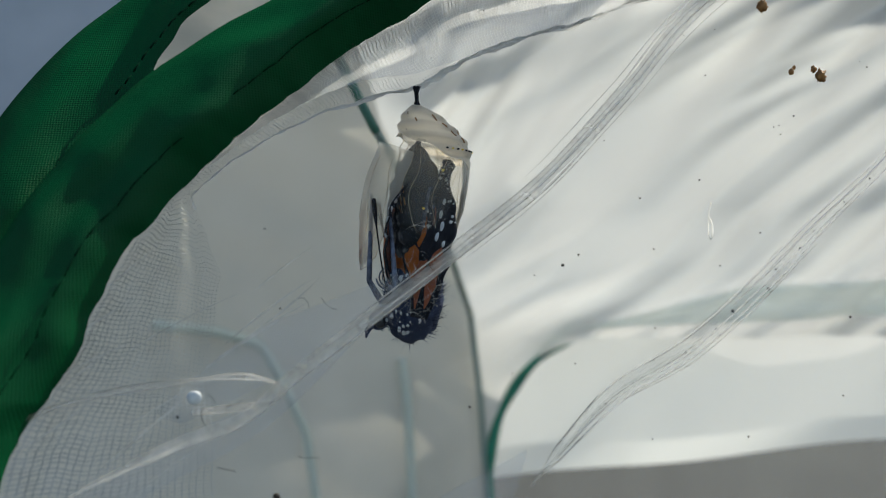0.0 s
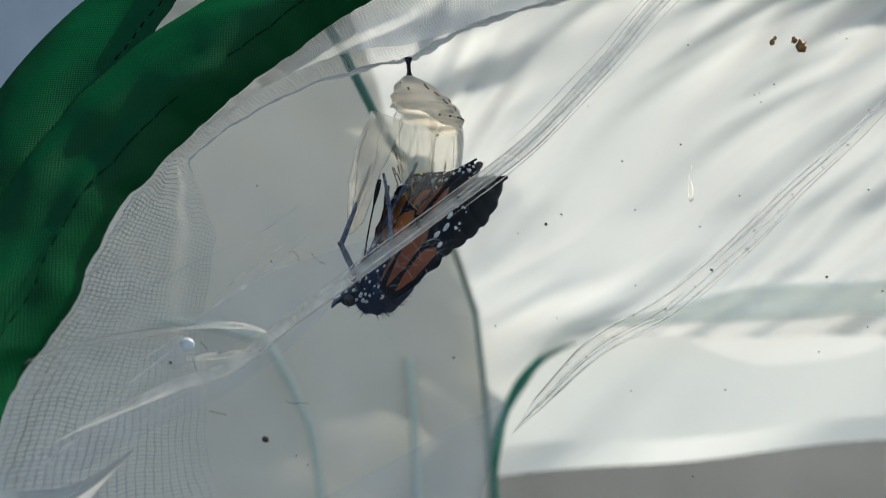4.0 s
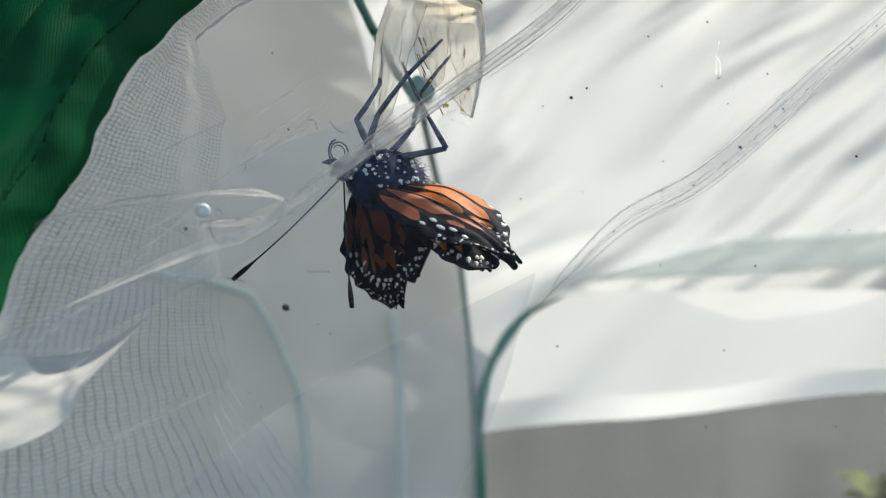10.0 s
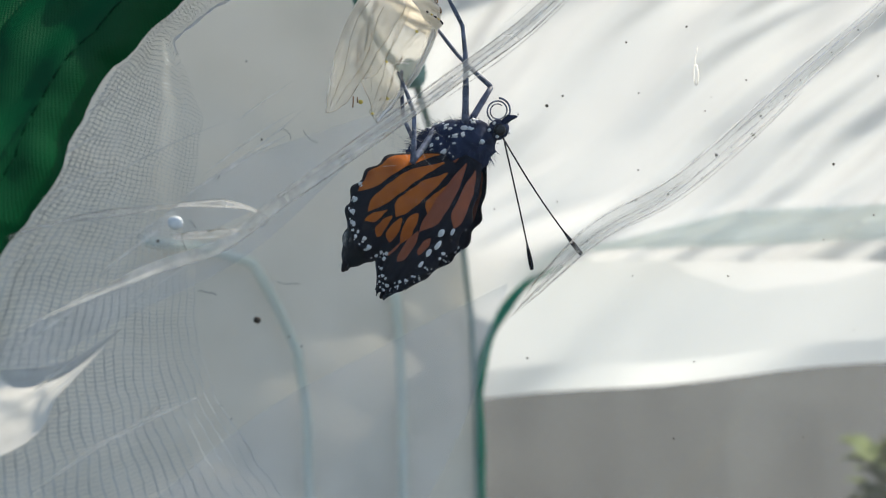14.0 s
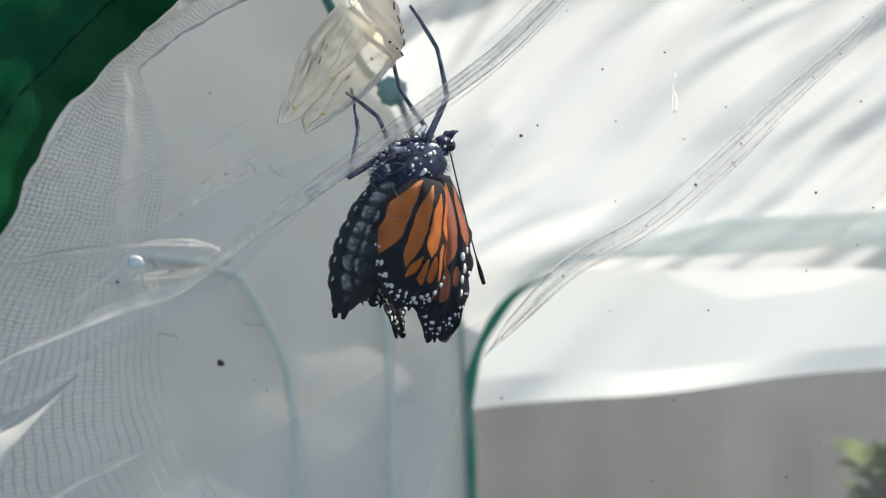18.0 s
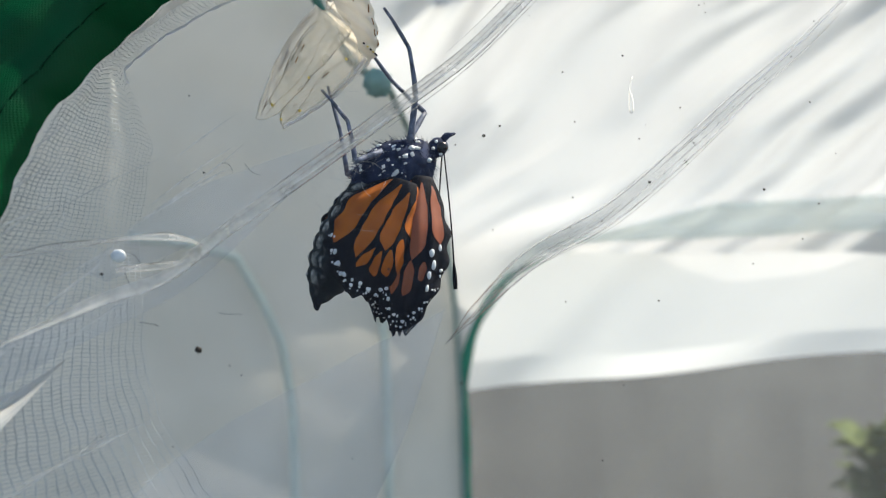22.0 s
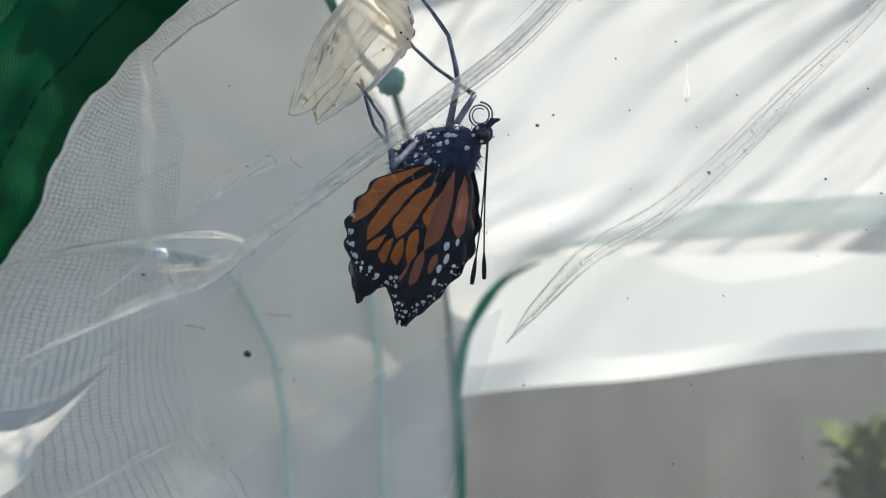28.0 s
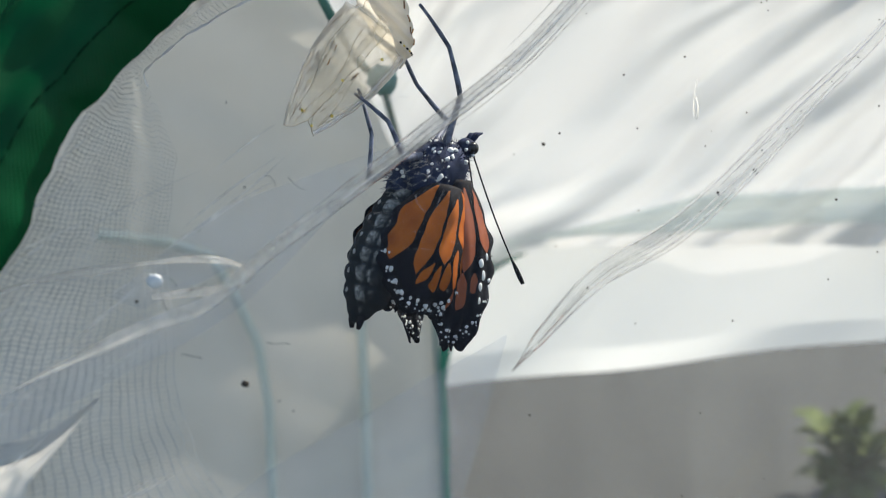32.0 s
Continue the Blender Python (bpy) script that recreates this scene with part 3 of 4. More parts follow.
net = empty("mesh_netting")
bm = bmesh.new()
n_circ, n_rad = 26, 340
for i in range(n_circ):
    w = (i + 0.5) / n_circ
    hw = 0.10 / n_circ * (1 - 0.6 * w)
    grid(bm, lambda u, v: net_point(w + 0.016 * noise.noise((v * 45, w * 5, 4)) + 0.004 * noise.noise((v * 150, i * 0.8, 4)) + (u - 0.5) * 2 * hw, 78 + 142 * v), 1, 260)
tagged(part("weft_threads", bm, M_NET, net), kind="stuff")
bm = bmesh.new()
for i in range(n_rad):
    d0 = 78 + 142 * (i + 0.3 * noise.noise((i * 0.7, 0, 0))) / n_rad
    grid(bm, lambda u, v: net_point(v, d0 + 0.5 * noise.noise((v * 7, i * 0.05, 2)) + 0.12 * noise.noise((v * 14, i * 0.9, 2)) + (u - 0.5) * 0.10 * (1 - 0.6 * v)) + Vector((0, -0.00008, 0)), 1, 18)
tagged(part("warp_threads", bm, M_NET, net), kind="stuff")
bm = bmesh.new()
grid(bm, lambda u, v: net_point(u * min(1, 0.03 + 1.8 * (1 - v)), 78 + 66 * v) + Vector((0, 0.0004 + 0.0003 * noise.noise((v * 24, u * 3, 7)), 0)), 14, 160)
part("gauze", bm, M_STRIP, net, "crumpled white gauze strip")
bm = bmesh.new()
grid(bm, lambda u, v: net_point(0.96 + 0.07 * (u - 0.2) * (1.3 + noise.noise((v * 14, 3, 2))) + 0.05 * noise.noise((v * 34, u, 2)), 78 + 69 * v) + Vector((0, 0.0009 * noise.noise((v * 70, u * 3, 0)), 0)), 6, 220)
part("hem", bm, M_HEM, net, "glossy white hem of the netting")
tagged(net, "white fine mesh netting stitched to the green rim", "netting")


CREASES = (
    ((0.075, 1.062), (0.0427, 1.0373), (0.0281, 1.0216), (0.0160, 1.0092), (0.0047, 1.0001), (-0.0064, 0.9918), (-0.0145, 0.9860), (-0.0214, 0.9805), (-0.030, 0.9775), (-0.047, 0.9695)),
    ((0.085, 1.028), (0.0672, 1.0122), (0.0540, 1.0018), (0.0470, 0.9960), (0.0350, 0.9869), (0.0245, 0.9815), (0.0175, 0.9757), (0.0128, 0.9712)),
)


def film_relief(x, z):
    k = (z - 1) * 0.74 - x * 0.67
    return 0.0010 * noise.noise((k * 90, x * 22, 1)) + 0.0005 * noise.noise((k * 240, x * 60, 5)) + 0.0006 * noise.noise((x * 60, z * 60, 8))


def film_point(u, v):
    x, z = -0.065 + 0.16 * u, 0.925 + 0.15 * v
    r = math.hypot(x - RING.x, z - RING.y)
    return Vector((x, film_y(x, z) + film_relief(x, z) + (max(0, r - 0.073) * 0.6 if x < 0.03 else 0), z))


front = empty("clear_window")
bm = bmesh.new()
grid(bm, film_point, 150, 140)
bmesh.ops.delete(bm, geom=[f for f in bm.faces if math.hypot(f.calc_center_median().x - RING.x, f.calc_center_median().z - RING.y) > 0.083 and f.calc_center_median().x < RING.x + 0.02], context="FACES")
part("sheet", bm, M_FILM, front)


def spline(points, n):
    out = []
    p = [Vector(q) for q in points]
    p = [p[0] * 2 - p[1]] + p + [p[-1] * 2 - p[-2]]
    for i in range(1, len(p) - 2):
        for k in range(n):
            t = k / n
            a, b, c, d = p[i - 1], p[i], p[i + 1], p[i + 2]
            out.append(0.5 * (2 * b + (c - a) * t + (2 * a - 5 * b + 4 * c - d) * t * t + (3 * b - a - 3 * c + d) * t ** 3))
    out.append(p[-2])
    return out


# each fold: a wide soft ribbon with sharp bright and dark edges; shift, half width, start and end along the fold
STRANDS = (
    ((0.0, 0.85, 0.0, 1.0, M_CREASE_SOFT), (-0.95, 0.10, 0.0, 0.8, M_CREASE), (0.85, 0.12, 0.0, 1.0, M_CREASE_CLEAR), (0.25, 0.16, 0.0, 0.62, M_CREASE), (-0.35, 0.07, 0.05, 0.75, M_CREASE_CLEAR), (1.45, 0.07, 0.0, 0.45, M_CREASE), (-1.7, 0.08, 0.0, 0.35, M_CREASE_CLEAR)),
    ((0.0, 1.0, 0.0, 1.0, M_CREASE_FAINT), (-0.9, 0.12, 0.05, 0.96, M_CREASE_CLEAR), (1.0, 0.11, 0.1, 1.0, M_CREASE_CLEAR), (-0.3, 0.14, 0.0, 0.5, M_CREASE), (0.45, 0.08, 0.2, 0.9, M_CREASE_CLEAR), (0.1, 0.2, 0.55, 0.98, M_CREASE_FAINT), (1.35, 0.05, 0.3, 0.7, M_CREASE_CLEAR)),
)
for ci, (line, width, strands) in enumerate(zip(CREASES, (0.0007, 0.00095), STRANDS)):
    line = spline(line, 14)
    for strand, (shift, wide, v0, v1, mat) in enumerate(strands):
        bm = bmesh.new()

        def crease(u, k):
            v = v0 + (v1 - v0) * k
            f = v * (len(line) - 1)
            i = min(int(f), len(line) - 2)
            c = line[i].lerp(line[i + 1], f - i)
            d = (line[i + 1] - line[i]).normalized()
            nrm = Vector((-d.y, d.x))
            w = width * ((1.9 - 0.8 * v) if ci == 0 else (0.45 + 0.95 * math.sin(math.pi * min(1, v * 0.95 + 0.03)))) * min(1, (1 - v) * 9 + 0.05)
            o = shift * (1 + 0.35 * noise.noise((v * 5, strand, ci))) + 0.14 * noise.noise((v * 8, strand * 3.1, ci + 4))
            half = wide * (1 + 0.35 * noise.noise((v * 14, strand, ci))) * min(1, (1 - k) * 8 + 0.1, k * 8 + 0.1)
            q = c + nrm * w * (o + (u - 0.5) * 2 * half)
            h = math.sin(u * math.pi) * 0.0004 + 0.00008 * noise.noise((v * 90, u * 4, ci + strand))
            return Vector((q.x, film_y(q.x, q.y) + film_relief(q.x, q.y) - 0.0003 - h - 0.0002 * (strand > 0), q.y))
        grid(bm, crease, 8, 200)
        part("crease", bm, mat, front, "sharp glossy fold in the vinyl")
# fine stretch lines that run with the folds
rnd = random.Random(11)
for k in range(26):
    c = Vector((rnd.uniform(-0.045, -0.018), rnd.uniform(0.955, 0.998)))
    ang = radians(rnd.gauss(33, 7))
    long, wide = rnd.uniform(0.003, 0.009), rnd.uniform(0.00005, 0.0002)
    bow = rnd.uniform(-0.06, 0.06)
    bm = bmesh.new()

    def streak(u, v):
        s, w = (v - 0.5) * 2 * long, (u - 0.5) * 2 * wide * math.sin(math.pi * min(1, v + 0.02)) * (1 + 0.5 * noise.noise((v * 6, k, 0)))
        x, z = c.x + math.cos(ang) * s - math.sin(ang) * (w + bow * s * s / long), c.y + math.sin(ang) * s + math.cos(ang) * (w + bow * s * s / long)
        return Vector((x, film_y(x, z) + film_relief(x, z) - 0.0002 - 0.0001 * math.sin(u * math.pi), z))
    grid(bm, streak, 2, 40)
    part("stretch_line", bm, M_CREASE, front)
bm = bmesh.new()
tube(bm, [Vector((0.0391 + 0.00045 * math.sin(k / 24 * 6.0) + 0.0006 * (k / 24 - 0.5), film_y(0.0391, 1.0022) + film_relief(0.0391, 1.0022) - 0.0004, 1.0022 + 0.0015 * math.cos(k / 24 * 6.0) + (0.0022 * (k / 24 - 0.7) / 0.3 if k > 17 else 0))) for k in range(25)], 0.00009, 5)
part("scratch", bm, M_CREASE, front, "small curled scratch in the vinyl")
bm = bmesh.new()
rnd = random.Random(61)
for k in range(60):
    x, z, way = rnd.gauss(0.0006, 0.0024), rnd.gauss(0.9945, 0.0042), rnd.uniform(0, math.pi)
    bend, long = rnd.uniform(-1.6, 1.6), rnd.uniform(0.0008, 0.0036)
    pts = []
    for i in range(7):
        pts.append(Vector((x, film_y(x, z) + film_relief(x, z) - 0.0002, z)))
        x, z, way = x + long / 6 * math.cos(way), z + long / 6 * math.sin(way), way + bend / 6
    tube(bm, pts, rnd.choice((0.000012, 0.000017, 0.000024)), 4)
tagged(part("fine_scratches", bm, M_CREASE, front, "tangle of hair-fine pale scratches"), kind="stuff")
# a soft tuck that runs out from the rim
bm = bmesh.new()
tuck = spline(((-0.050, 0.9790), (-0.0413, 0.9830), (-0.030, 0.9848), (-0.0215, 0.9853), (-0.0170, 0.9838), (-0.0185, 0.9822), (-0.027, 0.9815)), 12)
tube(bm, [Vector((q.x, film_y(q.x, q.y) + film_relief(q.x, q.y) - 0.0004, q.y)) for q in tuck], [0.00035 + 0.00015 * math.sin(i * 0.4) for i in range(len(tuck))], 6)
part("tuck", bm, M_CREASE_CLEAR, front, "rounded tuck in the vinyl")


def layer(name, upper, lower, mat, label, lift, pucker=0.0):
    """A sheet between two edges, just behind the front sheet, for doubled vinyl and put-in reflections."""
    up, lo = spline(upper, 10), spline(lower, 10)

    def f(u, v):
        k = v * (len(up) - 1)
        i = min(int(k), len(up) - 2)
        j = min(int(v * (len(lo) - 1)), len(lo) - 2)
        q = up[i].lerp(up[i + 1], k - i).lerp(lo[j].lerp(lo[j + 1], v * (len(lo) - 1) - j), u)
        return Vector((q.x, film_y(q.x, q.y) + film_relief(q.x, q.y) + lift + 0.0012 * noise.noise((q.x * 130, q.y * 130, lift * 900)) + pucker * (u - 0.5 + 0.12 * noise.noise((v * 7, u * 5, 3))), q.y))
    bm = bmesh.new()
    grid(bm, f, 60 if pucker else 24, 60)
    return part(name, bm, mat, front, label)


# the blue of these three layers imitates sky reflected by the vinyl
layer("inner_layer", ((-0.050, 0.935), (-0.0312, 0.9495), (-0.0175, 0.9605), (-0.004, 0.9675), (0.0125, 0.9750)), ((-0.030, 0.915), (-0.016, 0.928), (-0.004, 0.942), (0.006, 0.957), (0.0125, 0.9745)), M_FILM_BLUE, "second layer of clear vinyl, reflected sky put in as bluish haze", 0.0016)
layer("fold_layer", ((-0.052, 0.9665), (-0.0286, 0.9785), (-0.0192, 0.9825), (-0.0064, 0.9915)), ((-0.052, 0.9600), (-0.034, 0.9712), (-0.019, 0.9790), (-0.0064, 0.9910)), M_FILM_BLUE, "doubled strip of vinyl below the fold, hazed blue for reflected sky", 0.0011)
layer("sky_reflection_band", ((-0.0317, 0.9815), (-0.0212, 0.9900), (-0.0115, 0.9940), (-0.0005, 0.9978)), ((-0.0284, 0.9800), (-0.0206, 0.9834), (-0.0100, 0.9888), (-0.0006, 0.9970)), M_FILM_BLUE, "bluish haze above the fold, put in for reflected sky", 0.0013)
# reflected glare put in as a pale patch, tilted up to the sun
layer("glare_patch", ((-0.056, 0.9668), (-0.046, 0.9672), (-0.0385, 0.9676), (-0.0322, 0.9712)), ((-0.052, 0.9560), (-0.0400, 0.9600), (-0.0368, 0.9650), (-0.0320, 0.9708)), M_FILM_GLARE, "glare on the vinyl, put in as a pale tilted patch", -0.0005, -0.0032)
tagged(front, "clear wrinkled vinyl window of the cage with sharp folds", "window")

# ---- specks on the vinyl ----
def speck(name, x, z, r, mat, label, cat, stretch=1.0, fine=False):
    bm = bmesh.new()
    ball(bm, (x if fine else 0, 0, 0), (r * stretch, r * 0.5, r), 20 if fine else 8, 14 if fine else 6, 0.8 if fine else 0.5)
    if fine:
        bmesh.ops.translate(bm, verts=bm.verts, vec=(-x, 0, 0))
    ob = obj(name, bm, mat)
    ob.matrix_basis = Matrix.Translation((x, film_y(x, z) + film_relief(x, z) - r * 0.45, z))
    return tagged(ob, label, cat, "specks on the vinyl")


for x, z, r in ((-0.0171, 0.9717, 0.00042), (0.0181, 0.9976, 0.00022), (0.0464, 0.9938, 0.00024), (0.0576, 0.9897, 0.00018), (-0.0287, 0.981, 0.0002), (0.041, 0.991, 0.0002)):
    speck("speck", x, z, r, M_SPECK, "tiny dark speck of dirt on the vinyl", "speck")
rnd = random.Random(21)
for k in range(70):
    if k < 14:
        q = spline(CREASES[1], 14)[12 + 5 * k] + Vector((rnd.uniform(-1, 1), rnd.uniform(-1, 1))) * 0.0008
    else:
        q = Vector((rnd.uniform(-0.03, 0.07), rnd.uniform(0.955, 1.035)))
    speck("speck", q.x, q.y, rnd.uniform(0.00007, 0.00015), M_SPECK, "tiny dark speck of dirt on the vinyl", "speck")
for k in range(14):
    x, z = rnd.uniform(-0.035, -0.004), rnd.uniform(0.972, 0.997)
    a, bend, step = rnd.uniform(0, 6.28), rnd.uniform(-0.14, 0.14), rnd.uniform(0.0001, 0.00028)
    pts, here = [], Vector((0, 0, 0))
    for i in range(12):
        pts.append(here.copy())
        a += bend + rnd.uniform(-0.25, 0.25)
        here += Vector((math.cos(a) * step, 0, math.sin(a) * step))
    bm = bmesh.new()
    tube(bm, pts, 0.000022 + 0.00001 * (k % 3), 5)
    fibre = obj("fibre", bm, M_SPECK if k % 3 else M_SPOT)
    fibre.matrix_basis = Matrix.Translation((x, film_y(x, z) + film_relief(x, z) - 0.0002, z))
    tagged(fibre, "fine curled fibre stuck to the vinyl", "fibre", "fibres on the vinyl")
bm = bmesh.new()
ball(bm, (0, 0, 0), (0.0009, 0.0003, 0.0008), 20, 14, 0.12)
drop = obj("glue_drop", bm, M_SPOT)
drop.matrix_basis = Matrix.Translation((-0.0269, film_y(-0.0269, 0.9831) + film_relief(-0.0269, 0.9831) - 0.0003, 0.9831))
tagged(drop, "small pale drop dried on the vinyl", "drop")
for x, z, r in ((0.059, 1.025, 0.0009), (0.0582, 1.0261, 0.0005), (0.0545, 1.0256, 0.00045), (0.0551, 1.0263, 0.0003), (0.0515, 1.0365, 0.0009)):
    speck("dropping", x, z, r, M_DROP, "rusty brown dropping smeared on the vinyl", "dropping", 0.75, True)


# ---- the empty chrysalis ----
MM = 0.001
PROFILE = [(2.6, 0.7), (3.4, 2.2), (5, 3.8), (7, 5.0), (9, 5.7), (10.5, 6.1), (12, 6.0), (15, 6.0), (18, 5.7), (21, 5.0), (24, 4.0), (27, 2.9), (30, 1.6), (33, 0.5)]


def shell_point(h, az, swell=0.0):
    r = lerp_table(PROFILE, h)
    r += 0.24 * math.sin(h * 3.4) * (1 if 3 < h < 11 else 0) + swell
    a = radians(az)
    off = 3.2 * min(1, max(0, (h - 2.4) / 6)) ** 0.8
    return Vector((off + r * math.cos(a), r * math.sin(a) * 1.02, -h)) * MM


shell = empty("chrysalis_shell")
bm = bmesh.new()
tube(bm, [Vector(p) * MM for p in ((0, 0, 0.4), (0.05, 0, -0.6), (0.2, 0, -1.8), (0.3, 0, -3.0))], [v * MM for v in (0.7, 0.35, 0.3, 0.7)], 8)
part("stalk", bm, M_BLACK, shell, "black hanging stalk")
bm = bmesh.new()
grid(bm, lambda u, v: shell_point(2.6 + (7.2 + 2.3 * math.cos(radians(360 * v - 10)) + 0.3 * math.sin(v * 40)) * u, 360 * v, 0.12 + 0.1 * noise.noise((u * 9, math.cos(v * 6.28) * 3, math.sin(v * 6.28) * 3))), 44, 60, True)
part("cap", bm, M_SHELL_CAP, shell, "ivory ridged cap of the shell")


def flap(name, az0, az1, h0, h1, taper, mat, label, tongue=0.12, lop=0.0):
    """A strip of the split skin, hinged where it leaves the cap."""
    bm = bmesh.new()
    mid = (az0 + az1) / 2

    def f(u, v):
        h = h0 + (h1 - h0) * u * (1 - tongue * abs(2 * v - 1 - lop) ** 2.2 + 0.03 * noise.noise((v * 6, h1, 3)))
        half = (az1 - az0) / 2 * (1 - taper * u ** 1.8 + 0.05 * noise.noise((u * 5, az0, 6)))
        az = mid + half * (2 * v - 1)
        return shell_point(h, az, 0.14 * noise.noise((h * 0.5, az * 0.03, 4))) + Vector((0, 0, h0 * MM))
    grid(bm, f, 26, 20)
    o = part(name, bm, mat, shell, label)
    o.matrix_basis = pose(0, 0, -h0 * MM)
    # brownish rolled edges and raised veins on the skin
    for side in (0.0, 1.0):
        bm = bmesh.new()
        tube(bm, [f(i / 24, side) for i in range(25)], [0.00005 + 0.00003 * abs(noise.noise((i * 0.6, side * 5, az0))) for i in range(25)], 5)
        part("rolled_edge", bm, M_VEIN, o)
    bm = bmesh.new()
    tube(bm, [f(1.0, i / 24) for i in range(25)], [0.00005 + 0.00004 * abs(noise.noise((i * 0.6, 9, az0))) for i in range(25)], 5)
    part("rolled_edge", bm, M_VEIN, o)
    for k in range(5):
        bm = bmesh.new()
        w = (k + 0.7) / 5.4
        tube(bm, [f(i / 20, w + 0.05 * math.sin(i * 0.35 + k)) * 1.004 for i in range(2, 20)], 0.000032, 5)
        part("vein", bm, M_VEIN, o)
    return o


wing_case = flap("wing_case", -145, 85, 7.5, 28.4, 0.12, M_SHELL, "translucent wing case with faint veins", 0.16, 0.25)
leg_case = flap("leg_case", 118, 272, 9.6, 29.5, 0.0, M_SHELL_THIN, "thin clear flap standing open")
back_case = flap("back_case", 75, 140, 8.5, 22.0, 0.3, M_SHELL_THIN, "thin clear skin at the back")
for az in (-66, -57, -48, -39, -30, -20, -10, 3, 20):
    bm = bmesh.new()
    ball(bm, shell_point(9.5, az, 0.2), (0.00022, 0.00018, 0.00016), 8, 6)
    part("gold_dot", bm, M_GOLD if az % 2 else M_BLACK, shell)
for h, az, long in ((4.3, -62, 0.9), (5.6, -52, 0.6), (6.6, -42, 0.8), (7.6, -30, 0.7), (5.0, -110, 0.5), (6.4, -20, 0.5), (4.0, -130, 0.4)):
    bm = bmesh.new()
    tube(bm, [shell_point(h + long * k / 3, az + k, 0.17) for k in range(4)], 0.00013, 6)
    part("dark_mark", bm, M_VEIN if h < 4.2 else M_DROP, shell)
for h, az, r in ((13, -70, 0.22), (19, -95, 0.2), (24, -60, 0.26), (26, -120, 0.34), (22, -140, 0.22), (27, -75, 0.2)):
    bm = bmesh.new()
    ball(bm, shell_point(h, az, 0.03) + Vector((0, 0, 7.5 * MM)), (r * MM, 0.12 * MM, r * MM), 10, 7, 0.5)
    part("yellow_mark", bm, M_GOLD, wing_case)
rnd = random.Random(14)
for k in range(16):
    h, az = rnd.uniform(14, 27), rnd.choice((-150, -138, -128, 60)) + rnd.uniform(-5, 5)
    bm = bmesh.new()
    tube(bm, [shell_point(h + 0.4 * i, az + i, 0.12) + Vector((0, 0, 7.5 * MM)) for i in range(rnd.choice((3, 4, 5)))], 0.00010, 5)
    part("dark_mark", bm, M_DROP, wing_case)
tagged(shell, "split ivory chrysalis shell hanging by a black stalk from the netting", "chrysalis")
STEM = Vector((-0.0021, 0.1715, 1.0255))
# seconds, lean in the picture plane, turn about the vertical, leg case open, wing case open
SHELL_ROWS = [(0, 5, 0, 17, 0), (2, 5, 0, 17, 0), (3.5, 4, 0, 19, -2), (5.5, 1, 0, 24, -7), (8, 0, 0, 24, -8), (9, 0, 4, 22, -8), (10.6, 2, 4, 16, -8), (11, 4, 0, 15, -7), (12, 6, 8, 12, -6), (13, 12, 12, 9, -4),
              (14, 24, 14, 7, -2), (14.5, 29, 15, 6, 0), (16.5, 38, 18, 3, 2), (18, 39, 18, 2, 2), (23, 40, 18, 2, 2), (28, 39, 18, 2, 2), (32, 39, 18, 2, 2)]


def shell_pose(t):
    lean, turn = (lerp_table([(r[0], r[i]) for r in SHELL_ROWS], t) for i in (1, 2))
    return Matrix.Translation(STEM + Vector((0.0024, 0, -0.0004)) * max(0, lean - 8) / 28) @ pose(0, 0, 0, 0, lean, 0) @ pose(0, 0, 0, 0, 0, turn)


# ---- the butterfly: x ahead, z towards the back, y to its left, in metres ----
fly = empty("butterfly")
bm = bmesh.new()
ball(bm, (0, 0, 0), (7.3 * MM, 3.9 * MM, 4.7 * MM), 26, 18, 0.12)
thorax = part("thorax", bm, M_FUR, fly, "black furry thorax")
bm = bmesh.new()
rnd = random.Random(5)
for _ in range(900):
    d = Vector((rnd.uniform(-1, 1), rnd.uniform(-1, 1), rnd.uniform(-1, 1))).normalized()
    p = Vector((d.x * 7.1, d.y * 3.8, d.z * 4.6)) * MM
    q = p + (d + Vector((-0.7, 0, 0))).normalized() * rnd.uniform(0.7, 2.0) * MM
    s = d.orthogonal().normalized() * 0.08 * MM
    bm.faces.new([bm.verts.new(v) for v in (p - s, p + s, q)])
part("fur", bm, M_FUR, thorax)
for k in range(84):
    a = rnd.uniform(-0.1, 1.1) * -math.pi
    x = rnd.uniform(-6.2, 6.2)
    rr = math.sqrt(1 - (x / 7.4) ** 2)
    p = Vector((x, 3.85 * rr * math.cos(a), 4.65 * rr * math.sin(a))) * MM
    bm = bmesh.new()
    s = rnd.choice((0.2, 0.28, 0.38)) * MM
    ball(bm, p, (s * rnd.uniform(0.8, 1.5), s * 0.9, s * 0.9), 9, 7, 0.7)
    part("white_spot", bm, M_SPOT, thorax)

bm = bmesh.new()
ball(bm, (6.2 * MM, 0, -0.2 * MM), (1.7 * MM, 1.7 * MM, 1.6 * MM), 16, 12, 0.1)
head = part("head", bm, M_FUR, fly, "black head with white spots")
for sy in (1, -1):
    bm = bmesh.new()
    ball(bm, (6.5 * MM, sy * 1.35 * MM, 0), (1.0 * MM, 0.7 * MM, 1.0 * MM), 12, 8)
    part("eye", bm, M_EYE, head, "round black eye")
    bm = bmesh.new()
    tube(bm, [Vector(p) * MM for p in ((7.2, sy * 0.6, -0.9), (8.4, sy * 0.7, -1.5), (9.6, sy * 0.7, -1.3))], [0.5 * MM, 0.5 * MM, 0.12 * MM], 7)
    part("palp", bm, M_FUR, head)
